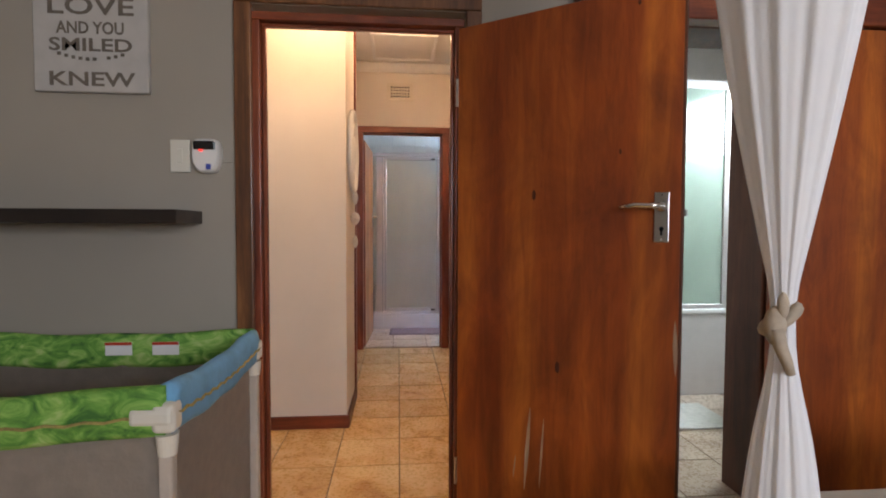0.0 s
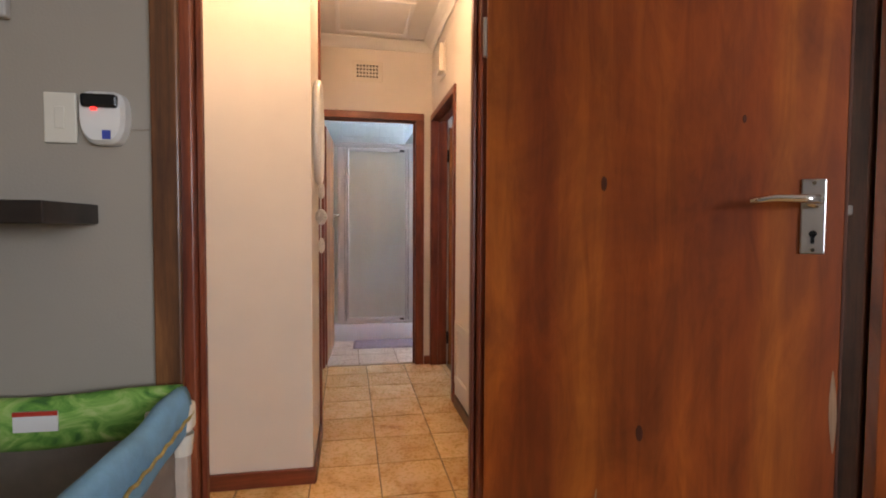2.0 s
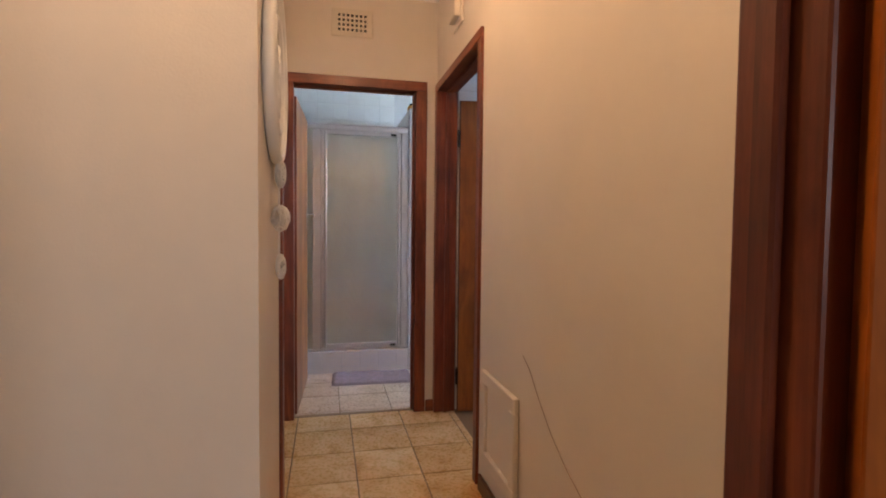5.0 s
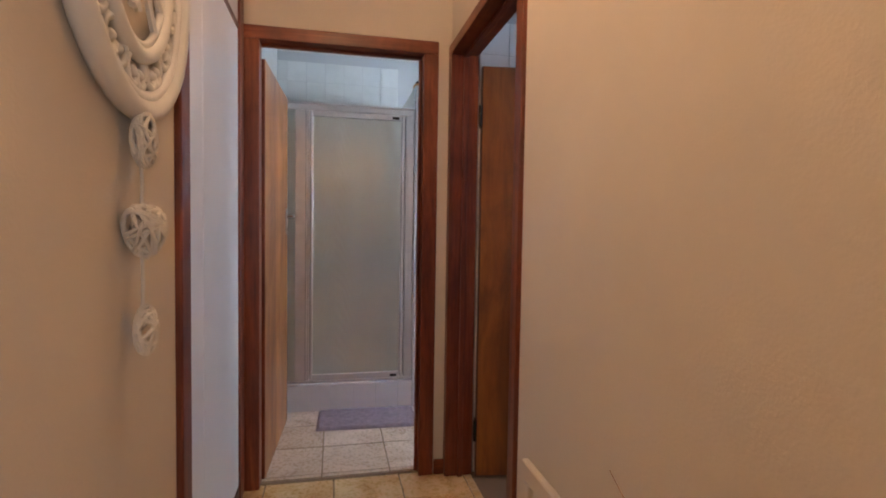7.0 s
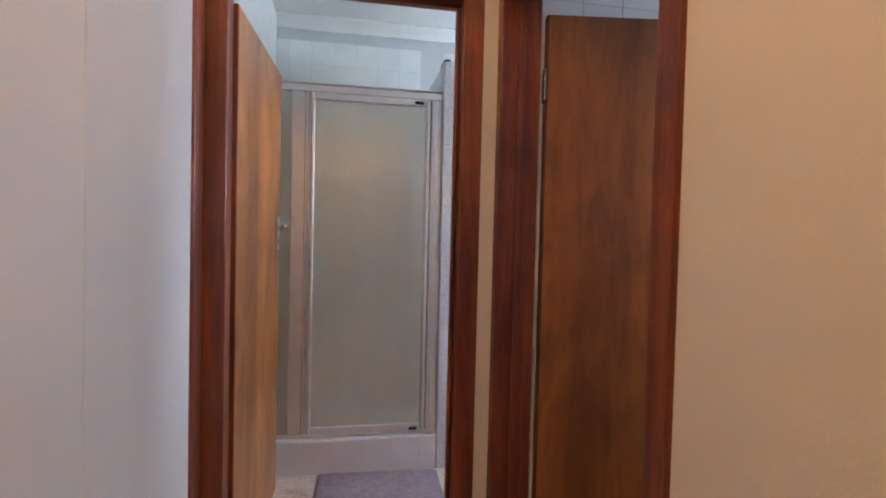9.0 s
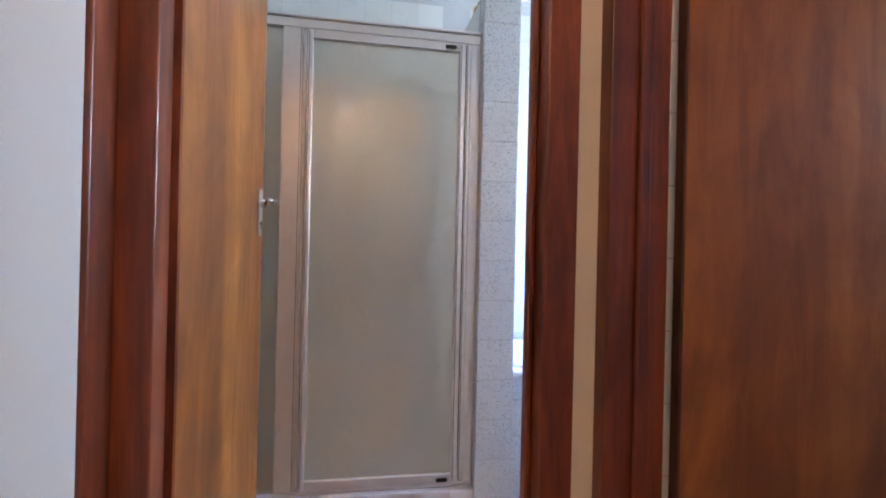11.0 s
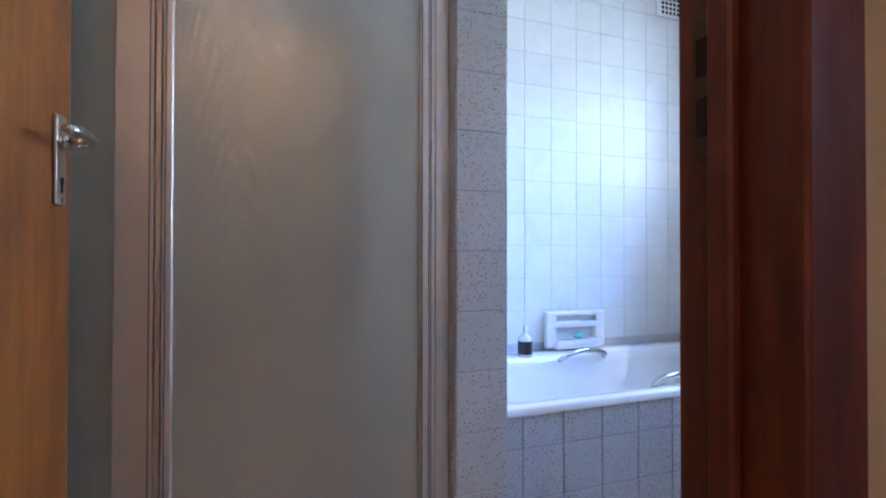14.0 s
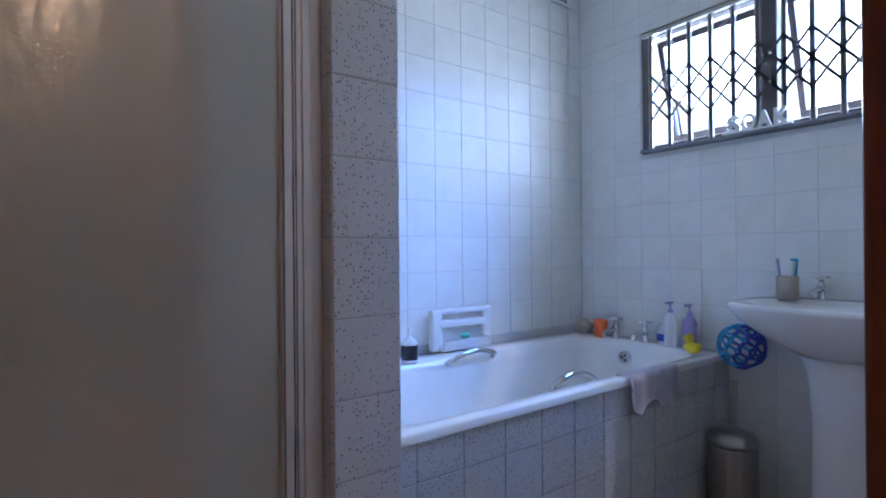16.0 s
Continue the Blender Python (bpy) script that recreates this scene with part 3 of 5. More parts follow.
side_frame = thing("door_frame_side_room", "red-brown varnished frame of the side room door", "door frame", (0.617, 4.925, 0), -90, kind="structure")
g = door_frame("door_frame_tmp", "red-brown varnished frame of the side room door", 0.0, 0.875, 2.034, 0.118, (M["frame"], M["frame_x"]), width=0.056)
for o in list(g.children):
    o.parent = side_frame
bpy.data.objects.remove(g)
leaf = thing("side_room_door", "dark red-brown flush door standing open into the side room", "door", (0.754, 4.905, 0), -8)
part("leaf", boxes(((0, -0.018, 0.012), (0.83, 0.018, 1.975)), bevel=0.002), M["leaf_side"], leaf)
part("edge_strip", boxes(((-0.006, -0.017, 0.012), (0, 0.017, 1.975)), bevel=0.001), M["dark_edge"], leaf)
for z in (0.24, 1.74):
    hinge = part("hinge", boxes(((-0.012, -0.03, z - 0.05), (-0.007, 0.012, z + 0.05))), M["black"], leaf)
    part("pin", cyl(bmesh.new(), (-0.012, -0.030, z - 0.05), (-0.012, -0.030, z + 0.05), 0.008, n=10), M["black"], hinge)

# sliding en-suite door and its track board
f = thing("door_frame_ensuite", "brown timber lining of the en-suite doorway", "door frame", (0, WALL_Y, 0), kind="structure")
part("jamb", boxes(((1.532, -0.006, 0), (1.559, 0.215, 1.933)), bevel=0.003), M["dark_edge"], f)
part("jamb", boxes(((0.737, -0.006, 0), (0.765, 0.215, 1.933)), bevel=0.003), M["dark_edge"], f)
part("head", boxes(((0.737, -0.006, 1.9335), (1.559, 0.215, 1.963)), bevel=0.003), M["dark_edge"], f)
slide = thing("sliding_door", "red-brown flush sliding door pushed open along the bedroom wall", "door", (1.540, 2.060, 0))
part("leaf", boxes(((0, -0.02, 0.012), (0.86, 0.02, 1.93)), bevel=0.002), M["leaf"], slide)
pull = part("flush_pull", boxes(((0.052, -0.023, 1.14), (0.092, -0.0205, 1.26)), bevel=0.001), M["satin"], slide, "oblong steel flush pull")
part("recess", boxes(((0.063, -0.0245, 1.16), (0.081, -0.0232, 1.24)), bevel=0.0005), M["grille"], pull)
track = structure("trim_sliding_track", boxes(((0.74, 2.02, 1.938), (2.62, 2.097, 2.07)), bevel=0.004), M["frame_x"], "red-brown timber pelmet over the sliding door", "pelmet")

# ---- cupboard in the passage ----
cup = thing("linen_cupboard", "built-in white cupboard with red-brown frame, closed doors", "cupboard", (-0.33, 3.605, 0))
part("stile", boxes(((-0.02, 0.0, 0), (0.118, 0.062, CEIL - 0.004)), bevel=0.004, seg=2), M["frame"], cup)
part("stile", boxes(((-0.02, 1.256, 0), (0.008, 1.350, CEIL - 0.004)), bevel=0.004, seg=2), M["frame"], cup)
part("carcass", boxes(((-0.5, 0.063, 0), (-0.022, 1.350, CEIL - 0.004))), M["white_paint"], cup)
part("plinth", boxes(((-0.02, 0.064, 0), (0.004, 1.252, 0.075)), bevel=0.004), M["frame_y"], cup)
part("rail", boxes(((-0.02, 0.064, 2.035), (0.004, 1.252, 2.055)), bevel=0.002), M["frame_y"], cup)
for z0, z1 in ((0.08, 2.032), (2.058, CEIL - 0.01)):
    for y0, y1 in ((0.066, 0.661), (0.665, 1.252)):
        part("door", boxes(((-0.02, y0, z0), (0.0, y1, z1)), bevel=0.002), M["white_paint"], cup)

# ---- shower ----
SY = 5.972
sh = thing("shower_enclosure", "aluminium framed shower front with obscure glass door and fixed panel", "shower", (0, SY, 0))


def profile_bar(name, x0, x1, y0, parent, grooves=(), material=None):
    """An upright aluminium section with a stepped face and dark slots at the given x."""
    bar_ob = part(name, boxes(((x0, y0, 0.1965), (x1, 0.022, 1.9525)), bevel=0.0025, seg=2), material or M["alu"], parent)
    for g in grooves:
        part("slot", boxes(((g - 0.0014, y0 - 0.0012, 0.20), (g + 0.0014, y0 + 0.004, 1.95))), M["grille"], bar_ob)
    return bar_ob


part("top_rail", boxes(((-0.375, -0.022, 1.953), (0.590, 0.022, 1.990)), bevel=0.004, seg=2), M["alu"], sh)
part("cap", boxes(((-0.375, -0.032, 1.9905), (0.590, 0.020, 2.001)), bevel=0.002), M["alu"], sh)
part("bottom_rail", boxes(((-0.375, -0.02, 0.180), (0.590, 0.02, 0.196)), bevel=0.003), M["alu"], sh)
profile_bar("post", -0.176, -0.102, -0.022, sh, (-0.110,))
profile_bar("post_strip", -0.1015, -0.0885, -0.014, sh)
profile_bar("post", 0.532, 0.5895, -0.016, sh, (0.5375,))
profile_bar("post_ridge", 0.549, 0.567, -0.021, sh)
profile_bar("post", -0.375, -0.345, -0.022, sh)
part("fixed_glass", boxes(((-0.345, -0.003, 0.197), (-0.176, 0.003, 1.952))), M["glass"], sh, "obscure fixed glass panel with faint yellow stains")
sd = part("shower_door", boxes(((-0.085, -0.03, 0.199), (-0.064, 0.0, 1.950)), ((0.502, -0.03, 0.199), (0.5275, 0.0, 1.950)), ((-0.064, -0.03, 1.914), (0.502, 0.0, 1.950)), ((-0.064, -0.03, 0.199), (0.502, 0.0, 0.238)), bevel=0.003), M["alu"], sh, "aluminium door frame")
part("glass", boxes(((-0.065, -0.018, 0.237), (0.503, -0.012, 1.915))), M["glass"], sd, "obscure wood-grain patterned glass")
part("bead", boxes(((0.5065, -0.0335, 0.21), (0.5095, -0.0302, 1.940))), M["grille"], sd)
part("bead", boxes(((-0.0795, -0.0335, 0.21), (-0.0770, -0.0302, 1.940))), M["grille"], sd)
part("bead", boxes(((-0.064, -0.0325, 1.9125), (0.502, -0.0302, 1.9155))), M["grille"], sd)
for z in (1.922, 0.206):
    part("pivot", boxes(((0.443, -0.036, z), (0.488, -0.0305, z + 0.016)), bevel=0.003), M["black"], sd, "black plastic pivot block")
part("seal", boxes(((0.5285, -0.020, 0.21), (0.5312, -0.0, 1.945))), M["black"], sh)

# ---- bath ----
RIM, BY = 0.615, 6.045


def bathtub():
    t = thing("bathtub", "white enamelled built-in bath", "bathtub", (0.748, BY, RIM))
    L, W = 1.707, 0.782
    bm = bmesh.new()
    n = 12

    def ring(inx0, inx1, iny, z, r, wide=0.07):
        pts = []
        back = iny + wide * min(1, iny / 0.05)
        for cx, cy, a in ((L - inx1 - r, W - back - r, 0), (inx0 + r, W - back - r, 90), (inx0 + r, iny + r, 180), (L - inx1 - r, iny + r, 270)):
            for i in range(n):
                w = radians(a + 90 * i / (n - 1))
                pts.append(bm.verts.new((cx + r * math.cos(w), cy + r * math.sin(w), z)))
        return pts
    rings = [ring(0, 0, 0.0, -0.025, 0.012), ring(0, 0, 0.0, -0.006, 0.012), ring(0.004, 0.004, 0.006, 0.0, 0.012), ring(0.07, 0.11, 0.052, 0.0, 0.12), ring(0.075, 0.118, 0.060, -0.006, 0.12),
             ring(0.085, 0.125, 0.072, -0.05, 0.12), ring(0.15, 0.145, 0.095, -0.28, 0.12), ring(0.22, 0.18, 0.13, -0.37, 0.10), ring(0.28, 0.22, 0.19, -0.385, 0.06)]
    for a, b in zip(rings, rings[1:]):
        k = len(a)
        for i in range(k):
            bm.faces.new((a[i], a[(i + 1) % k], b[(i + 1) % k], b[i]))
    bm.faces.new(rings[-1])
    body = part("tub", bm, M["enamel"], t, smooth=True)
    # inside grips and overflow
    for y, s, x0 in ((0.086, 1, 0.69), (W - 0.150, -1, 0.68)):
        bm = bmesh.new()
        pts = []
        for i in range(17):
            u = i / 16
            pts.append((x0 + 0.25 * u, y + s * 0.034 * min(1, 4.5 * math.sin(math.pi * u)) ** 0.7 - s * 0.02, (-0.055 if s > 0 else -0.025) + (0.075 if s > 0 else 0.045) * math.sin(math.pi * u) ** 0.45))
        tube(bm, pts, 0.0115, 12)
        part("grip", bm, M["chrome"], t, "bent chrome grip bar", True)
    bm = bmesh.new()
    cyl(bm, (L - 0.146, W / 2 + 0.03, -0.075), (L - 0.128, W / 2 + 0.03, -0.073), 0.030, n=24)
    part("overflow", bm, M["chrome"], t, "chrome overflow rosette")
    for a in range(3):
        bm = bmesh.new()
        cyl(bm, (L - 0.148, W / 2 + 0.03 + 0.012 * math.cos(a * 2.1), -0.075 + 0.012 * math.sin(a * 2.1)), (L - 0.145, W / 2 + 0.03 + 0.012 * math.cos(a * 2.1), -0.075 + 0.012 * math.sin(a * 2.1)), 0.006, n=10)
        part("hole", bm, M["black"], t)
    return t


bathtub()
bath_panel = structure("bath_panel", boxes(((0.744, BY + 0.012, BF - 0.01), (2.458, BY + 0.06, RIM - 0.026))), M["grey_grout"], "speckled blue-grey tiled side panel of the bath", "bath panel")


def basin():
    t = thing("wash_basin", "white ceramic pedestal wash basin", "basin", (2.46, 5.605, 0.862))
    bm = bmesh.new()
    n = 40

    def ring(a, b, z, back, e=3.2):
        pts = []
        for i in range(n):
            w = 2 * math.pi * i / n
            c, s = math.cos(w), math.sin(w)
            x = -0.225 + a * abs(c) ** (2 / e) * (1 if c > 0 else -1)
            pts.append(bm.verts.new((min(x, -0.003) + back, b * abs(s) ** (2 / e) * (1 if s > 0 else -1), z)))
        return pts
    rings = [ring(0.09, 0.11, -0.175, 0.02, 2), ring(0.15, 0.19, -0.13, 0.01, 2.4), ring(0.20, 0.275, -0.06, 0, 3), ring(0.222, 0.308, -0.015, 0), ring(0.225, 0.312, 0.0, 0), ring(0.215, 0.300, 0.006, 0),
             ring(0.165, 0.225, 0.002, -0.03), ring(0.15, 0.205, -0.02, -0.03), ring(0.11, 0.15, -0.10, -0.03, 2.2), ring(0.04, 0.05, -0.125, -0.03, 2)]
    for a, b in zip(rings, rings[1:]):
        for i in range(n):
            bm.faces.new((a[i], a[(i + 1) % n], b[(i + 1) % n], b[i]))
    bm.faces.new(rings[0])
    bm.faces.new(rings[-1])
    part("bowl", bm, M["ceramic"], t, smooth=True)
    bm = bmesh.new()
    lathe(bm, [(0.115, BF - 0.862), (0.105, -0.78), (0.094, -0.65), (0.092, -0.40), (0.104, -0.24), (0.130, -0.16)], (-0.17, 0, 0), 28, 0.8, 1.0)
    part("pedestal", bm, M["ceramic"], t, smooth=True)
    part("overflow_slot", boxes(((-0.392, -0.035, -0.042), (-0.3885, 0.035, -0.03))), M["black"], t)


basin()


def tap(name, label, place, rz, s=1.0):
    t = thing(name, label, "tap", place, rz, group="pillar taps")
    bm = bmesh.new()
    lathe(bm, [(0.024 * s, 0), (0.024 * s, 0.006 * s), (0.016 * s, 0.012 * s), (0.015 * s, 0.05 * s), (0.019 * s, 0.056 * s), (0.013 * s, 0.068 * s), (0.008 * s, 0.085 * s)], n=20)
    part("body", bm, M["chrome"], t, smooth=True)
    bm = bmesh.new()
    tube(bm, [(0, 0, 0.038 * s), (0.03 * s, 0, 0.045 * s), (0.07 * s, 0, 0.043 * s), (0.095 * s, 0, 0.032 * s), (0.10 * s, 0, 0.018 * s)], 0.0115 * s, 12)
    part("spout", bm, M["chrome"], t, smooth=True)
    bm = bmesh.new()
    lathe(bm, [(0.012 * s, 0.084 * s), (0.014 * s, 0.092 * s), (0.010 * s, 0.104 * s)], n=16)
    for a in (45, 135):
        c, d = math.cos(radians(a)), math.sin(radians(a))
        tube(bm, [(-0.032 * s * c, -0.032 * s * d, 0.095 * s), (0, 0, 0.097 * s), (0.032 * s * c, 0.032 * s * d, 0.095 * s)], 0.0065 * s, 8)
    part("cross_head", bm, M["chrome"], t, smooth=True)
    return t


tap("bath_tap", "chrome cross-head pillar tap on the bath rim", (2.375, 6.555, RIM), 180)
tap("bath_tap", "chrome cross-head pillar tap on the bath rim", (2.375, 6.395, RIM), 180)
tap("basin_tap", "small chrome cross-head tap on the wash basin", (2.400, 5.700, 0.868), 180, 0.85)
tap("basin_tap", "small chrome cross-head tap on the wash basin", (2.400, 5.480, 0.868), 180, 0.85)

# ---- bathroom window ----
win = thing("window_1", "bronze aluminium bathroom window, top-hung panes ajar", "window", (2.46, 5.89, 1.82), kind="structure")
HW, HH = 0.564, 0.298


def bar(bm, y0, y1, z0, z1, x0, x1):
    box(bm, (x0, y0, z0), (x1, y1, z1), 0.002)


bm = bmesh.new()
for a in ((-HW, HW, -HH, -HH + 0.035), (-HW, HW, HH - 0.035, HH), (-HW, -HW + 0.035, -HH + 0.0352, HH - 0.0352), (HW - 0.035, HW, -HH + 0.0352, HH - 0.0352), (-0.03, 0.03, -HH + 0.0352, HH - 0.0352)):
    bar(bm, *a, 0.004, 0.055)
part("window_frame", bm, M["bronze"], win)
for c in (-0.28, 0.28):
    sash = new("casement")
    sash.parent = win
    sash.matrix_local = pose(0.05, c, HH - 0.05, 0, -16, 0)
    for a in ((-0.235, 0.235, -0.03, 0.0), (-0.235, 0.235, -0.49, -0.46), (-0.235, -0.21, -0.4595, -0.0305), (0.21, 0.235, -0.4595, -0.0305)):
        bm = bmesh.new()
        bar(bm, *a, 0.0, 0.025)
        part("sash_bar", bm, M["bronze"], sash)
    pane = part("pane", boxes(((0.010, -0.212, -0.462), (0.014, 0.212, -0.028))), M["clear"], sash)
    pane.visible_shadow = False
    for e in (-0.18, 0.18):
        part("stay", boxes(((-0.01, e - 0.004, -0.47), (0.0, e + 0.004, -0.30))), M["bronze"], sash)

trellis = thing("burglar_guard", "grey steel expanding lattice security trellis inside the window", "security grille", (2.448, 5.89, 1.82))
NB, STEP, FIRST = 12, 0.0945, 0.503
for i in range(NB):
    y = FIRST - STEP * i
    rail = part("upright", boxes(((-0.004, y - 0.009, -0.284), (0.002, y + 0.009, 0.262))), M["grille"], trellis)
    for e in (-0.008, 0.008):
        part("flange", boxes(((-0.012, y + e - 0.0018, -0.284), (-0.0042, y + e + 0.0018, 0.262))), M["satin"], rail)
    if i == NB - 1:
        continue
    for zc in (0.0135, -0.1015):
        for s in (-1, 1):
            bm = bmesh.new()
            d = Vector((0, -STEP, s * 0.115))
            side = Vector((0, s * 0.115, STEP)).normalized() * 0.0055
            a = Vector((-0.015 - 0.003 * (s > 0), y, zc - s * 0.0575))
            vs = [bm.verts.new(p) for p in (a - side, a + d - side, a + d + side, a + side)]
            bm.faces.new(vs)
            bmesh.ops.solidify(bm, geom=bm.faces[:], thickness=0.0026)
            part("lattice_bar", bm, M["grille"], trellis)
        part("rivet", cyl(bmesh.new(), (-0.021, y - STEP / 2, zc), (-0.012, y - STEP / 2, zc), 0.006, n=8), M["satin"], trellis)
part("track", boxes(((-0.034, -0.55, -0.298), (0.010, 0.55, -0.2845)), bevel=0.002), M["grille"], trellis)
part("track", boxes(((-0.016, -0.55, 0.263), (0.010, 0.55, 0.280)), bevel=0.002), M["satin"], trellis)

# ---- bedroom things ----
for nm, c, r in (("orange", (0.85, 0.16, 0.02), 0.4), ("yellow", (0.85, 0.62, 0.02), 0.35), ("red", (0.55, 0.05, 0.03), 0.4), ("navy", (0.02, 0.06, 0.40), 0.35), ("sky_blue", (0.03, 0.36, 0.66), 0.35), ("lilac", (0.40, 0.32, 0.62), 0.3), ("soap_green", (0.06, 0.50, 0.36), 0.4), ("stone", (0.36, 0.30, 0.25), 0.8), ("sand", (0.42, 0.36, 0.30), 0.6), ("ink", (0.15, 0.125, 0.10), 0.7), ("canvas", (0.50, 0.48, 0.45), 0.85), ("label_blue", (0.05, 0.08, 0.42), 0.4), ("cable", (0.34, 0.23, 0.15), 0.6), ("wicker", (0.72, 0.68, 0.62), 0.8), ("amber", (0.62, 0.26, 0.04), 0.4)):
    M[nm] = gloss(nm, c, r, vary=0.15, scale=12)
M["bin_steel"] = gloss("brushed_steel", (0.36, 0.33, 0.31), 0.32, 0.9, scale=3)
M["mesh_cloth"] = gloss("beige_playpen_mesh", (0.52, 0.45, 0.38), 0.9, vary=0.15, scale=25, bump=0.4)
M["light_blue_cloth"] = gloss("light_blue_quilted_cloth", (0.18, 0.42, 0.66), 0.85, vary=0.25, scale=18, bump=0.3)
k = Nodes("leaf_print_cloth")
v = k.coords((1, 1, 1.6))
n1 = k.noise(v, 11, 4, 0.6, 1.5)
M["green_cloth"] = k.done(k.ramp(n1, [(0.34, (0.05, 0.16, 0.03)), (0.46, (0.13, 0.32, 0.05)), (0.58, (0.26, 0.48, 0.10)), (0.72, (0.46, 0.60, 0.22))]), 0.85)
k = Nodes("lamp_glass")
M["lamp"] = k.done((0.9, 0.85, 0.75), 0.4, **{"Emission Color": (1.0, 0.72, 0.42), "Emission Strength": 14.0})


def wall_sign():
    t = thing("canvas_sign", "grey canvas wall sign with dark distressed lettering", "sign", (-1.0, WALL_Y - 0.003, 1.62))
    part("canvas", boxes(((-0.19, -0.022, 0), (0.19, 0, 0.50)), bevel=0.003), M["canvas"], t)
    for text, z, size, w in (("KNEW", 0.022, 0.068, 0.285), ("SMILED", 0.142, 0.062, 0.275), ("AND YOU", 0.202, 0.058, 0.225), ("LOVE", 0.268, 0.085, 0.285)):
        words("lettering", text, size, M["ink"], t, pose(0, -0.0225, z, 90, 0, 0), 0.0008, w, 0.0012)
    for i in range(10):
        a = -0.105 + 0.21 * i / 9
        if i != 6:
            part("small_letter", boxes(((a - 0.006, -0.0238, 0.108 + 1.6 * a * a), (a + 0.006, -0.0224, 0.119 + 1.6 * a * a))), M["ink"], t)


wall_sign()
sw = thing("light_switch", "ivory plastic blank light switch plate", "switch", (-0.714, WALL_Y - 0.002, 1.404))
part("plate", boxes(((-0.034, -0.009, -0.058), (0.034, 0, 0.058)), bevel=0.003, seg=2), M["ivory"], sw)
part("rocker", boxes(((-0.011, -0.0125, -0.026), (0.011, -0.0092, 0.026)), bevel=0.002), M["ivory"], sw)
al = thing("motion_sensor", "white wall sensor with black window and red glow", "sensor", (-0.616, WALL_Y - 0.002, 1.403))
bm = bmesh.new()
ring0 = []
for yy, s in ((0, 1.0), (-0.030, 0.98), (-0.042, 0.86)):
    ring = []
    for a in range(32):
        w = 2 * math.pi * a / 32
        c, d = math.cos(w), math.sin(w)
        taper = 0.049 if d > 0 else 0.049 - 0.014 * abs(d)
        ring.append(bm.verts.new((s * taper * abs(c) ** 0.4 * (1 if c > 0 else -1), yy, s * 0.061 * abs(d) ** 0.55 * (1 if d > 0 else -1))))
    ring0.append(ring)
for a, b in zip(ring0, ring0[1:]):
    for i in range(32):
        bm.faces.new((a[i], a[(i + 1) % 32], b[(i + 1) % 32], b[i]))
bm.faces.new(ring0[0])
bm.faces.new(ring0[-1])
part("housing", bm, M["plastic"], al)
part("window", boxes(((-0.037, -0.047, 0.020), (0.037, -0.0425, 0.050)), bevel=0.006, seg=2), M["black"], al)
k = Nodes("red_led")
part("lamp", boxes(((-0.018, -0.0485, 0.014), (-0.006, -0.0425, 0.021)), bevel=0.001), k.done((0.6, 0.02, 0.02), 0.4, **{"Emission Color": (1, 0.05, 0.04), "Emission Strength": 1.5}), al)
part("badge", boxes(((0.004, -0.0445, -0.050), (0.021, -0.0422, -0.030))), M["label_blue"], al)
part("wire", tube(bmesh.new(), [(0.036, -0.004, -0.018), (0.06, -0.003, -0.019), (0.094, -0.003, -0.017)], 0.0016, 6), M["sand"], al)
sf = thing("floating_shelf", "dark espresso floating wooden shelf", "shelf", (-1.332, WALL_Y - 0.002, 1.16))
part("board", boxes(((-0.69, -0.222, 0), (0.69, 0, 0.045)), bevel=0.002), M["shelf"], sf)


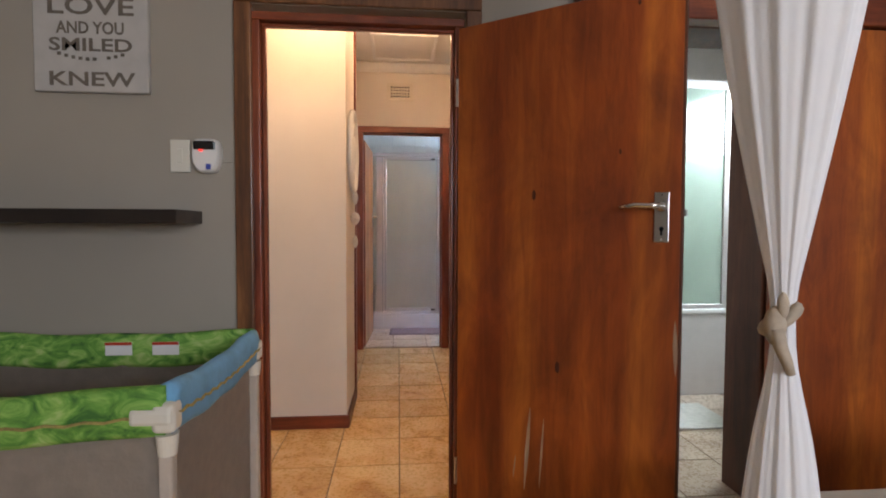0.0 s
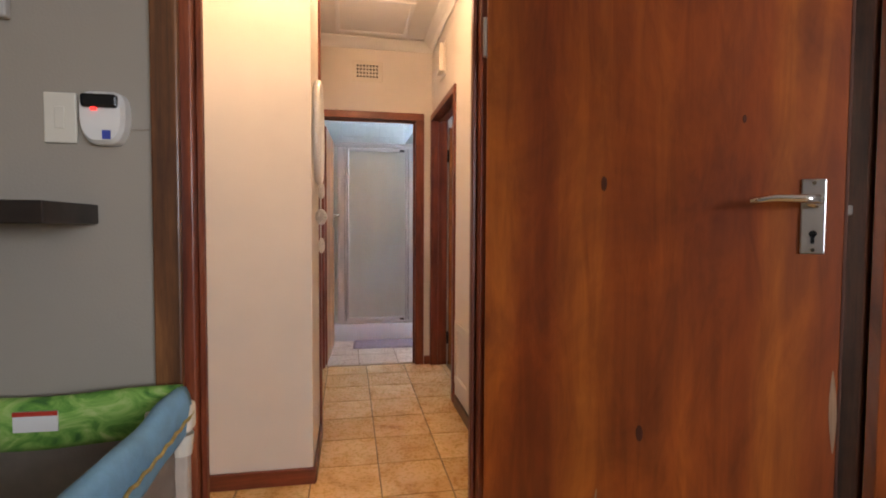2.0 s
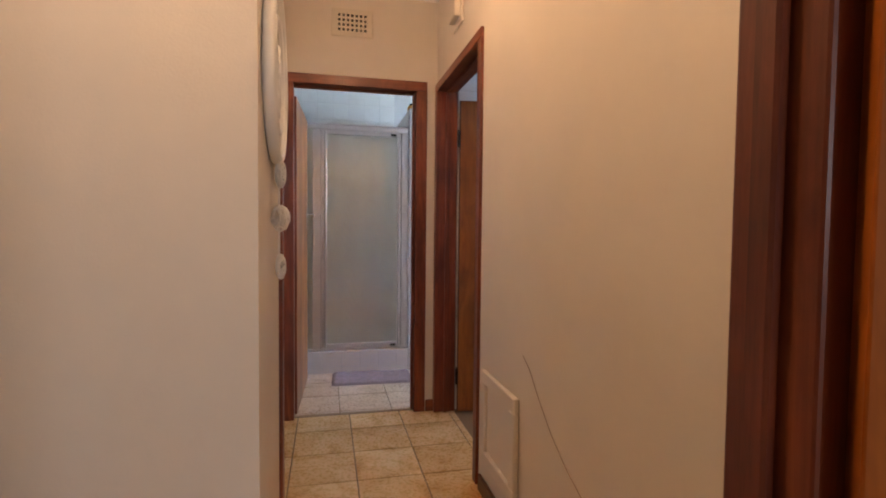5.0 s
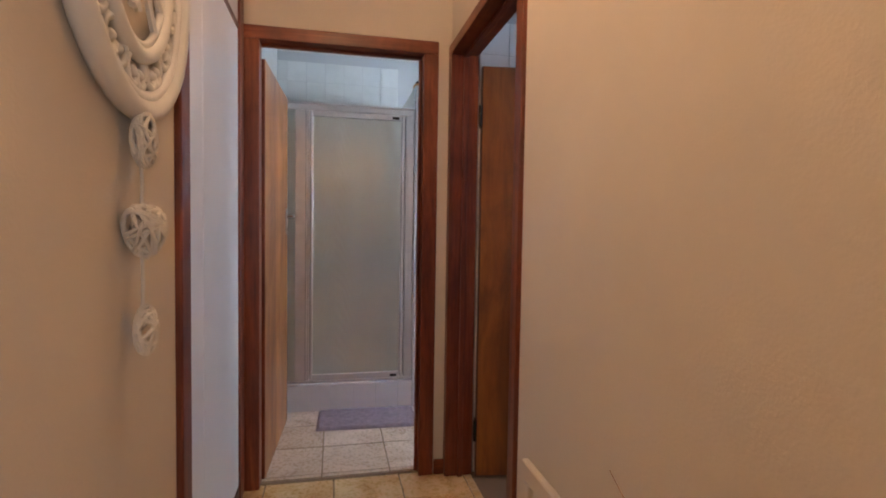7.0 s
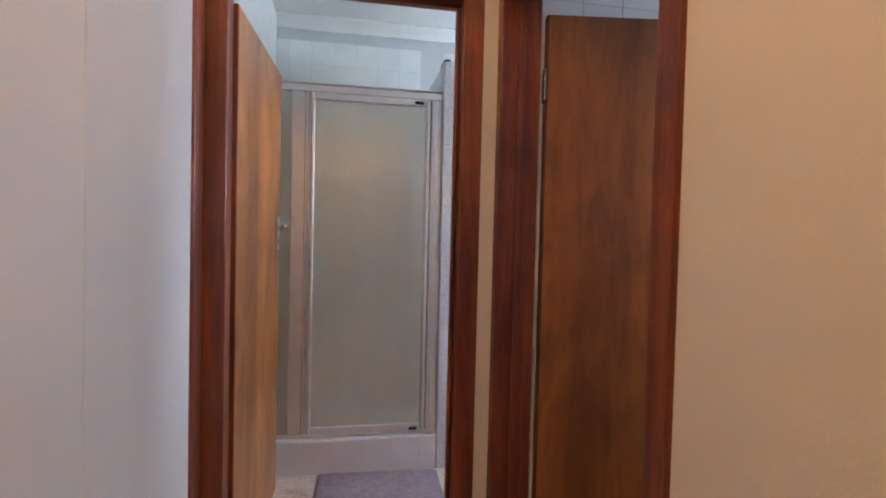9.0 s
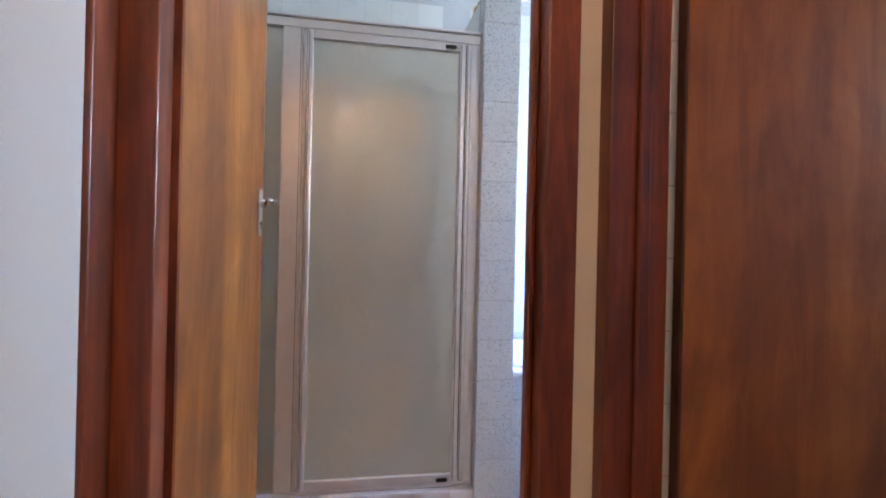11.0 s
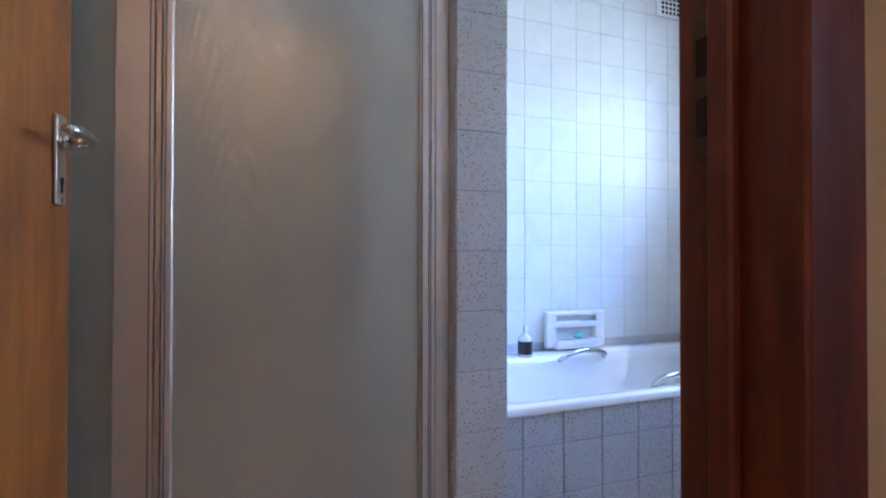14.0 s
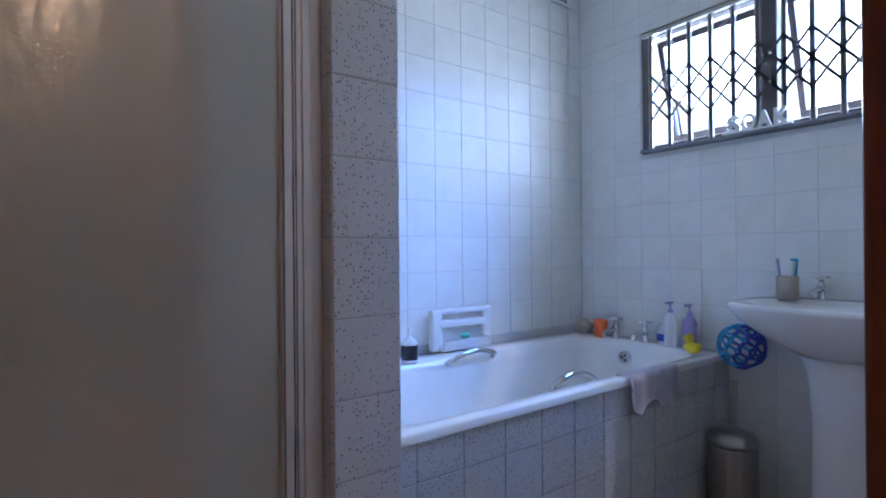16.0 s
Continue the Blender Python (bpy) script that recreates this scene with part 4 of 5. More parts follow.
def playpen():
    t = thing("playpen", "green and blue jungle-print travel cot with beige mesh sides", "travel cot", (-0.975, 1.735, 0), -1.5)
    X, Y, H = 0.515, 0.325, 0.765
    corners = ((-X, -Y), (X, -Y), (X, Y), (-X, Y))

    def rail(a, b, name, material, sag):
        bm = bmesh.new()
        n, prof = 22, [(0.020, 0.0), (0.012, 0.014), (-0.004, 0.018), (-0.018, 0.010), (-0.022, -0.02), (-0.020, -0.085), (-0.014, -0.10), (0.012, -0.10), (0.019, -0.085), (0.022, -0.03)]
        a, b = Vector((*a, 0)), Vector((*b, 0))
        d = (b - a).normalized()
        out = Vector((d.y, -d.x, 0))
        rings = []
        for i in range(n + 1):
            u = i / n
            dz = -sag * math.sin(math.pi * u) + 0.003 * math.sin(17 * u)
            p = a.lerp(b, u)
            rings.append([bm.verts.new(p + out * (o * (1 + 0.12 * math.sin(23 * u + z * 60))) + Vector((0, 0, H + z + dz))) for o, z in prof])
        k = len(prof)
        for r, s in zip(rings, rings[1:]):
            for j in range(k):
                bm.faces.new((r[j], r[(j + 1) % k], s[(j + 1) % k], s[j]))
        bm.faces.new(rings[0])
        bm.faces.new(rings[-1])
        ob = part(name, bm, material, t, smooth=True)
        pts = [a.lerp(b, i / 24) + out * 0.024 + Vector((0, 0, H - 0.052 - sag * math.sin(math.pi * i / 24) + 0.003 * (-1) ** i)) for i in range(25)]
        part("piping", tube(bmesh.new(), pts, 0.004, 6), M["amber_cord"], ob, "twisted yellow and blue cord")

    M["amber_cord"] = gloss("yellow_cord", (0.45, 0.36, 0.12), 0.8, vary=0.5, scale=60)
    for i, (mname, sag) in enumerate((("green_cloth", 0.028), ("light_blue_cloth", 0.018), ("green_cloth", 0.016), ("light_blue_cloth", 0.018))):
        a, b = Vector(corners[i]), Vector(corners[(i + 1) % 4])
        rail(tuple(a), tuple(b), "padded_rail", M[mname], sag)
        d = (b - a).normalized()
        bm = bmesh.new()
        n, rows = 16, 8
        grid = [[bm.verts.new((*(a.lerp(b, j / n) + Vector((-d.y, d.x)) * (0.010 + 0.016 * math.sin(math.pi * j / n) * math.sin(math.pi * r / rows) + 0.004 * math.sin(9 * j + r))), 0.06 + (H - 0.15) * r / rows)) for j in range(n + 1)] for r in range(rows + 1)]
        for r in range(rows):
            for j in range(n):
                bm.faces.new((grid[r][j], grid[r][j + 1], grid[r + 1][j + 1], grid[r + 1][j]))
        bmesh.ops.solidify(bm, geom=bm.faces[:], thickness=0.003)
        part("mesh_side", bm, M["mesh_cloth"], t, smooth=True)
    for cx, cy in corners:
        bm = bmesh.new()
        sx, sy = (1 if cx > 0 else -1), (1 if cy > 0 else -1)
        box(bm, (cx - 0.027, cy - 0.027, H - 0.095), (cx + 0.027, cy + 0.027, H - 0.024), 0.014, 3)
        box(bm, (cx - 0.024 - 0.05 * (sx > 0), cy - 0.030, H - 0.075), (cx + 0.024 + 0.05 * (sx < 0), cy + 0.030, H - 0.035), 0.010, 2)
        cyl(bm, (cx, cy, H - 0.15), (cx, cy, H - 0.10), 0.021, 0.026)
        cap = part("corner_cap", bm, M["ivory"], t, "cream moulded plastic corner", False)
        part("screw", cyl(bmesh.new(), (cx, cy - 0.0285 if sy < 0 else cy + 0.0275, H - 0.06), (cx, cy - 0.0275 if sy < 0 else cy + 0.0285, H - 0.06), 0.005, n=10), M["grille"], cap)
        part("leg", boxes(((cx - 0.016, cy - 0.016, 0.0), (cx + 0.016, cy + 0.016, H - 0.15)), bevel=0.006, seg=2), M["mesh_cloth"], t)
    part("mattress", boxes(((-X + 0.03, -Y + 0.03, 0.30), (X - 0.03, Y - 0.03, 0.345)), bevel=0.015, seg=3), M["sand"], t, "grey-beige mattress")
    for x in (0.06, 0.22):
        lab = part("label", boxes(((x - 0.045, Y - 0.029, H - 0.068), (x + 0.045, Y - 0.0255, H - 0.022))), M["plastic"], t, "white warning label")
        part("label_band", boxes(((x - 0.045, Y - 0.0305, H - 0.032), (x + 0.045, Y - 0.0292, H - 0.022))), M["red"], lab)


playpen()


def bed_net():
    t = thing("mosquito_net", "white voile bed net gathered with a beige tie", "net", (0.677, 0.925, 0))
    bm = bmesh.new()
    prof = [(0.003, 0.10, 0.07), (0.3, 0.086, 0.06), (0.55, 0.068, 0.048), (0.72, 0.052, 0.036), (0.82, 0.040, 0.026), (0.90, 0.024, 0.020), (0.955, 0.016, 0.015), (1.04, 0.016, 0.015), (1.09, 0.026, 0.021), (1.18, 0.043, 0.032), (1.34, 0.072, 0.045), (1.5, 0.098, 0.055), (1.9, 0.15, 0.075), (2.3, 0.18, 0.09), (2.66, 0.20, 0.10)]
    n = 96
    rings = []
    for z, a, b in prof:
        sway = 0.006 * math.sin(z * 3.0)
        ring = []
        for i in range(n):
            w = 2 * math.pi * i / n
            ring.append(bm.verts.new((sway + a * math.cos(w) * (1 + 0.03 * math.sin(9 * w + z) + 0.02 * math.sin(23 * w + 2 * z)), b * math.sin(w) * (1 + 0.06 * math.sin(11 * w + 0.7 * z) + 0.03 * math.sin(25 * w)), z)))
        rings.append(ring)
    for a, b in zip(rings, rings[1:]):
        for i in range(n):
            bm.faces.new((a[i], a[(i + 1) % n], b[(i + 1) % n], b[i]))
    bmesh.ops.rotate(bm, verts=bm.verts[:], matrix=Matrix.Rotation(radians(-38), 3, "Z"))
    drape = part("drape", bm, M["net"], t, smooth=True)
    sub = drape.modifiers.new("smooth", "SUBSURF")
    sub.levels = sub.render_levels = 1
    bm = bmesh.new()
    tube(bm, [(0.0195 * math.cos(2 * math.pi * i / 24) - 0.004, 0.024 * math.sin(2 * math.pi * i / 24), 1.005 + 0.020 * math.cos(2 * math.pi * i / 24 + 0.5)) for i in range(24)], 0.0095, 8, True)
    part("tie_band", bm, M["tie"], t, smooth=True)
    bm = bmesh.new()
    ball(bm, (-0.028, -0.020, 0.998), 0.018, 0.9, 0.8, 1.7)
    ball(bm, (-0.022, -0.028, 1.030), 0.011, 0.8, 0.7, 1.9)
    tube(bm, [(-0.030, -0.026, 0.995), (-0.026, -0.030, 0.968), (-0.014, -0.030, 0.942), (-0.006, -0.028, 0.925)], lambda u: 0.011 - 0.004 * u, 8)
    part("bow", bm, M["tie"], t, "knotted beige bow", True)


bed_net()


def bed():
    t = thing("bed", "bed with a pale beige cover beside the net", "bed", (1.58, 0.22, 0))
    for x in (-0.66, 0.66):
        for y in (-0.92, 0.92):
            part("leg", boxes(((x - 0.03, y - 0.03, -0.002), (x + 0.03, y + 0.03, 0.12)), bevel=0.004), M["dark_edge"], t)
    part("base", boxes(((-0.72, -0.98, 0.12), (0.72, 0.98, 0.33)), bevel=0.015, seg=2), M["sand"], t)
    part("mattress", boxes(((-0.73, -0.99, 0.331), (0.73, 0.99, 0.535)), bevel=0.04, seg=4), M["canvas"], t)
    bm = boxes(((-0.745, -1.0, 0.536), (0.745, 1.005, 0.556)), bevel=0.009, seg=3)
    part("cover", bm, M["bed_cover"], t, "pale beige bed cover")


M["bed_cover"] = gloss("beige_cotton", (0.55, 0.49, 0.43), 0.9, vary=0.15, scale=14, bump=0.4)
bed()

# ---- en-suite ----
eb = thing("ensuite_bath", "pale tiled bath with a green glass screen", "bathtub", (2.0, 3.48, 0))
part("apron", boxes(((-1.2, 0, -0.002), (0.69, 0.05, 0.56)), bevel=0.003), M["pale_tile"], eb)
part("rim", boxes(((-1.2, -0.015, 0.561), (0.69, 0.46, 0.60)), bevel=0.012, seg=3), M["enamel"], eb)
scr = part("screen_frame", boxes(((-0.60, 0.005, 0.60), (0.34, 0.035, 0.63)), ((-0.60, 0.005, 2.10), (0.34, 0.035, 2.16)), ((0.30, 0.005, 0.63), (0.34, 0.035, 2.10)), bevel=0.003), M["alu"], eb)
part("screen_glass", boxes(((-0.60, 0.017, 0.63), (0.30, 0.023, 2.10))), M["green_glass"], scr, "pale green obscure glass")
wc = thing("toilet", "white ceramic toilet with closed lid", "toilet", (2.25, 2.93, 0))
bm = bmesh.new()
lathe(bm, [(0.115, 0.0), (0.105, 0.08), (0.10, 0.16), (0.15, 0.28), (0.185, 0.36), (0.19, 0.385)], n=28, sx=1.28)
part("bowl", bm, M["ceramic"], wc, smooth=True)
bm = bmesh.new()
lathe(bm, [(0.19, 0.386), (0.196, 0.395), (0.195, 0.418), (0.18, 0.427), (0.05, 0.430)], n=28, sx=1.28)
part("seat_lid", bm, M["plastic"], wc, smooth=True)
part("cistern", boxes(((0.25, -0.19, 0.38), (0.44, 0.19, 0.76)), bevel=0.02, seg=3), M["ceramic"], wc)
bmat = thing("bath_mat", "pale cotton bath mat on the en-suite floor", "mat", (1.72, 3.08, 0.003))
part("mat_surface", boxes(((-0.3, -0.2, 0), (0.3, 0.2, 0.014)), bevel=0.006, seg=2), M["pale_mat"], bmat)

# ---- passage things ----


def air_vent(name, label, x, y, z, w, h, nx, nz, hw, hh):
    t = thing(name, label, "vent", (x, y, z))
    part("plate", boxes(((-w / 2, -0.008, -h / 2), (w / 2, 0, h / 2)), bevel=0.003), M["vent_paint"], t)
    bm = bmesh.new()
    for i in range(nx):
        for j in range(nz):
            cx, cz = -hw / 2 + hw * i / (nx - 1), -hh / 2 + hh * j / (nz - 1)
            s = 0.27 * hw / (nx - 1)
            box(bm, (cx - s, -0.0095, cz - s), (cx + s, -0.0082, cz + s))
    part("holes", bm, M["black"], t, "rows of small dark square holes")


M["vent_paint"] = gloss("cream_vent_paint", (0.70, 0.63, 0.53), 0.5)
air_vent("air_vent", "cream painted air vent with small square holes", 0.085, 4.968, 2.413, 0.245, 0.165, 7, 4, 0.155, 0.085)
M["vent_paint"] = M["plastic"]
air_vent("air_vent", "white plastic air vent on the bathroom tiles", 2.25, 6.827, 2.44, 0.25, 0.15, 7, 5, 0.16, 0.10)
jb = thing("junction_box", "cream painted box high on the passage wall", "box", (0.615, 4.44, 2.36))
part("back", boxes(((-0.012, -0.10, -0.12), (0, 0.10, 0.12)), bevel=0.003), M["wall"], jb)
part("cover", boxes(((-0.045, -0.075, -0.09), (-0.0122, 0.055, 0.11)), bevel=0.004), M["wall"], jb)
ap = thing("access_panel", "cream painted low access panel with a raised frame", "panel", (0.615, 3.70, 0.365))
for lo, hi in (((-0.022, -0.20, 0.145), (0, 0.20, 0.20)), ((-0.022, -0.20, -0.20), (0, 0.20, -0.145)), ((-0.022, -0.20, -0.1445), (0, -0.145, 0.1445)), ((-0.022, 0.145, -0.1445), (0, 0.20, 0.1445))):
    part("frame_rail", boxes((lo, hi), bevel=0.004), M["wall"], ap)
part("panel", boxes(((-0.008, -0.1445, -0.1445), (0, 0.1445, 0.1445))), M["wall"], ap)
wire = thing("loose_cable", "thin brown cable hanging loose on the passage wall", "cable", (0.610, 3.2, 0))
pts = [(0.002, 0.27, 0.735), (0, 0.20, 0.70), (-0.002, 0.12, 0.63), (-0.002, 0.02, 0.55), (-0.001, -0.08, 0.49), (0, -0.22, 0.43), (0, -0.42, 0.38), (0.001, -0.7, 0.33)]
part("strand", tube(bmesh.new(), pts, 0.0013, 6), M["cable"], wire)


def dream_hanger():
    t = thing("wall_hanger", "white openwork oval wall hanging with three wicker hearts", "wall decoration", (-0.222, 3.372, 1.618))

    def oval(bm, a, b, r, x=0.014, n=40):
        tube(bm, [(x, a * math.cos(2 * math.pi * i / n), b * math.sin(2 * math.pi * i / n)) for i in range(n)], r, 10, True)
    for a, b, r in ((0.214, 0.239, 0.017), (0.194, 0.219, 0.009), (0.132, 0.160, 0.013), (0.117, 0.145, 0.006)):
        bm = bmesh.new()
        oval(bm, a, b, r)
        part("ring", bm, M["plastic"], t, smooth=True)
    for s in (-1, 1):
        for off in (-0.06, 0.0, 0.06):
            h = math.sqrt(max(0.01, 1 - (off / 0.135) ** 2))
            bm = bmesh.new()
            tube(bm, [(0.014, off - s * 0.088 * h * 0.9, -0.11 * h), (0.014, off * 0.6 + s * 0.088 * h * 0.9, 0.11 * h)], 0.006, 6)
            part("bar", bm, M["plastic"], t)
    for i in range(14):
        w = 2 * math.pi * (i + 0.5) / 14
        mid = Vector((0.012, 0.163 * math.cos(w), 0.189 * math.sin(w)))
        along = Vector((0, -math.sin(w), math.cos(w)))
        out = Vector((0, math.cos(w), math.sin(w)))
        bm = bmesh.new()
        for s in (-1, 1):
            curl = []
            for q in range(15):
                a = radians(-70 + 250 * q / 14)
                rr_ = 0.026 - 0.012 * q / 14
                curl.append(mid + s * along * (0.012 + rr_ * math.cos(a) * 0.9) + out * (rr_ * math.sin(a)))
            tube(bm, curl, 0.0065, 7)
            ball(bm, mid + s * along * 0.012, 0.009, 0.9, 1, 1, 10, 7)
        ball(bm, mid + out * 0.016, 0.010, 0.8, 1, 1, 10, 7)
        part("scroll", bm, M["plastic"], t, smooth=True)

    def woven(name, cz, w, h, heart, seed):
        q = random.Random(seed)
        bm = bmesh.new()
        for _ in range(15):
            ax = Vector((q.uniform(-1, 1), q.uniform(-1, 1), q.uniform(-1, 1))).normalized()
            u = ax.cross(Vector((0.3, 0.5, 0.8))).normalized()
            v = ax.cross(u)
            ptsl = []
            for i in range(18):
                a = 2 * math.pi * i / 18
                p = u * math.cos(a) + v * math.sin(a)
                y, z = p.y * w, p.z * h
                if heart:
                    z = z * 0.85 + 0.35 * h * (abs(p.y) ** 0.7) - 0.15 * h
                    y *= 0.35 + 0.75 * max(0.0, (p.z + 1) / 2) ** 0.6
                ptsl.append((0.024 + p.x * w * 0.55, y, cz + z))
            tube(bm, ptsl, 0.0028, 6, True)
        part(name, bm, M["wicker"], t, "whitewashed wicker")
    woven("wicker_ball", -0.282, 0.026, 0.040, False, 1)
    woven("wicker_heart", -0.410, 0.047, 0.042, True, 2)
    woven("wicker_ball", -0.556, 0.024, 0.036, False, 3)
    for z0, z1 in ((-0.236, -0.25), (-0.308, -0.385), (-0.444, -0.525)):
        part("string", tube(bmesh.new(), [(0.02, 0, z0), (0.02, 0.002, (z0 + z1) / 2), (0.02, 0, z1)], 0.003, 6), M["wicker"], t)


dream_hanger()


def ceiling_light(x, y):
    cl = thing("ceiling_light", "small round glass ceiling light", "ceiling light", (x, y, CEIL), group="ceiling lights")
    part("base", cyl(bmesh.new(), (0, 0, -0.03), (0, 0, -0.002), 0.08), M["plastic"], cl)
    bm = bmesh.new()
    lathe(bm, [(0.075, -0.031), (0.095, -0.045), (0.098, -0.06), (0.085, -0.085), (0.05, -0.10), (0.01, -0.105)], n=28)
    part("shade", bm, M["lamp"], cl, smooth=True)


ceiling_light(-0.40, 2.60)
ceiling_light(0.08, 3.65)

# ---- bathroom things ----
sm = thing("shower_mat", "mauve pile mat before the shower", "mat", (0.28, 5.735, BF + 0.002), -2)
bm = bmesh.new()
nx, ny = 40, 22
rr = random.Random(7)
top = [[bm.verts.new((-0.305 + 0.61 * i / nx, -0.165 + 0.33 * j / ny, 0.0 if i in (0, nx) or j in (0, ny) else 0.015 + rr.uniform(-0.002, 0.002))) for i in range(nx + 1)] for j in range(ny + 1)]
for j in range(ny):
    for i in range(nx):
        bm.faces.new((top[j][i], top[j][i + 1], top[j + 1][i + 1], top[j + 1][i]))
part("mat_surface", bm, M["mat"], sm, smooth=True)


def bottle(name, label, place, prof, material, cat="bottle", cap=None, capmat=None, sx=1.0, sy=1.0, pump=False, band=None):
    t = thing(name, label, cat, place)
    bm = bmesh.new()
    lathe(bm, prof, n=22, sx=sx, sy=sy)
    body = part("body", bm, material, t, smooth=True)
    z = prof[-1][1]
    if cap:
        bm = bmesh.new()
        lathe(bm, [(cap[0], z), (cap[0], z + cap[1] * 0.8), (cap[0] * 0.7, z + cap[1])], n=16)
        if pump:
            cyl(bm, (0, 0, z + cap[1]), (0, 0, z + cap[1] + 0.025), 0.004, n=10)
            box(bm, (-0.035, -0.008, z + cap[1] + 0.022), (0.012, 0.008, z + cap[1] + 0.034), 0.003)
        part("pump" if pump else "cap", bm, capmat or material, t, smooth=False)
    if band:
        r, z0, z1, m = band
        bm = bmesh.new()
        lathe(bm, [(r - 0.002, z0), (r, z0 + 0.001), (r, z1 - 0.001), (r - 0.002, z1)], n=22, sx=sx, sy=sy)
        part("label", bm, m, body)
    return t


def jug(r, h, neck=0.4):
    return [(r * 0.9, 0), (r, 0.006), (r, h * 0.72), (r * 0.9, h * 0.84), (r * neck, h * 0.95), (r * neck, h)]


soap = thing("soap_dish", "white moulded ceramic soap dish with a green soap", "soap dish", (1.595, 6.826, 0.710))
for lo, hi in (((-0.170, -0.034, -0.090), (-0.112, 0, 0.092)), ((0.112, -0.034, -0.090), (0.170, 0, 0.092)), ((-0.135, -0.034, 0.066), (0.135, 0, 0.092)), ((-0.135, -0.036, 0.006), (0.135, 0, 0.042)), ((-0.135, -0.062, -0.090), (0.135, 0, -0.058)), ((-0.130, -0.064, -0.074), (0.130, -0.054, -0.040))):
    part("surround", boxes((lo, hi), bevel=0.011, seg=3), M["ceramic"], soap)
part("back", boxes(((-0.131, -0.006, -0.063), (0.131, -0.001, 0.069))), M["ceramic"], soap)
bm = bmesh.new()
ball(bm, (0.0, -0.045, -0.030), 0.022, 1.2, 0.7, 0.7)
part("soap", bm, M["soap_green"], soap, "green soap", True)
bottle("shampoo_bottle", "clear and black shampoo bottle on the bath rim", (1.262, 6.718, RIM), jug(0.032, 0.105), M["ceramic"], cap=(0.009, 0.035), capmat=M["plastic"], band=(0.0335, 0.012, 0.072, M["black"]))
bottle("orange_cup", "plain orange plastic cup on the bath rim", (2.345, 6.625, RIM), [(0.029, 0), (0.031, 0.004), (0.036, 0.085), (0.033, 0.086), (0.028, 0.01)], M["orange"], "cup")
bottle("lotion_bottle", "small white bottle with blue label", (2.405, 6.325, RIM), jug(0.026, 0.088), M["ceramic"], cap=(0.010, 0.022), capmat=M["plastic"], band=(0.0268, 0.015, 0.05, M["navy"]))
bottle("pump_bottle", "white pump bottle on the bath rim", (2.37, 6.265, RIM), jug(0.031, 0.155), M["ceramic"], cap=(0.012, 0.016), capmat=M["lilac"], sx=0.75, pump=True)
bottle("pump_bottle", "lilac pump bottle on the bath rim", (2.385, 6.185, RIM), jug(0.033, 0.150), M["lilac"], cap=(0.012, 0.016), capmat=M["lilac"], sx=0.75, pump=True)
st = thing("stone_ornament", "rough brown stone ornament on the bath corner", "ornament", (2.355, 6.735, RIM))
bm = bmesh.new()
bmesh.ops.create_icosphere(bm, subdivisions=3, radius=0.045, matrix=Matrix.Translation((0, 0, 0.035)))
for vv in bm.verts:
    vv.co *= 1 + 0.22 * noise.noise(vv.co * 30)
    vv.co.z = max(0.0, vv.co.z)
part("stone", bm, M["stone"], st)
dk = thing("rubber_duck", "yellow rubber duck on the bath rim", "toy", (2.31, 6.135, RIM), 60)
bm = bmesh.new()
ball(bm, (0, 0, 0.022), 0.036, 1.2, 0.85, 0.65)
ball(bm, (0.022, 0, 0.058), 0.021)
ball(bm, (-0.042, 0, 0.036), 0.014, 1.3, 0.8, 1.0)
part("body", bm, M["yellow"], dk, smooth=True)
bm = bmesh.new()
ball(bm, (0.044, 0, 0.056), 0.009, 1.3, 1.1, 0.5, 10, 6)
part("beak", bm, M["orange"], dk, "orange beak", True)
cloth = thing("face_cloth", "lilac-white face cloth hung over the bath side", "cloth", (1.875, BY, RIM))
bm = bmesh.new()
n = 22
prof = [(0.06, -0.03), (0.045, 0.006), (0.02, 0.010), (-0.006, 0.007), (-0.016, -0.012), (-0.018, -0.05), (-0.020, -0.08), (-0.022, -0.105)]
g = [[bm.verts.new((-0.15 + 0.30 * i / n, y + 0.006 * math.sin(i * 0.9 + j * 0.4) * (j > 3), z - (0.02 * math.sin(i * 0.55) if j == 7 else 0))) for i in range(n + 1)] for j, (y, z) in enumerate(prof)]
for a, b in zip(g, g[1:]):
    for i in range(n):
        bm.faces.new((a[i], a[i + 1], b[i + 1], b[i]))
bmesh.ops.solidify(bm, geom=bm.faces[:], thickness=-0.003)
part("cloth", bm, M["lilac_cloth"], cloth, smooth=True)
bottle("tooth_mug", "beige toothbrush mug on the basin", (2.335, 5.785, 0.868), [(0.033, 0), (0.036, 0.004), (0.036, 0.085), (0.032, 0.086), (0.031, 0.012)], M["sand"], "mug")
tb = thing("electric_toothbrush", "blue and white electric toothbrush standing in the mug", "toothbrush", (2.335, 5.775, 0.883))
bm = bmesh.new()
tube(bm, [(0, 0, 0), (0.004, -0.004, 0.06), (0.010, -0.010, 0.135)], lambda u: 0.012 + 0.003 * math.sin(3 * u), 12)
part("grip", bm, M["sky_blue"], tb, smooth=True)
bm = bmesh.new()
tube(bm, [(-0.008, -0.001, 0.05), (-0.006, -0.006, 0.09), (-0.002, -0.010, 0.125)], 0.009, 10)
part("inlay", bm, M["plastic"], tb, smooth=True)
b2 = thing("toothbrush", "pink and white toothbrush standing in the mug", "toothbrush", (2.33, 5.80, 0.883))
part("handle", tube(bmesh.new(), [(0, 0, 0), (0, 0.010, 0.08), (0, 0.016, 0.135)], 0.005, 8), M["lilac"], b2)


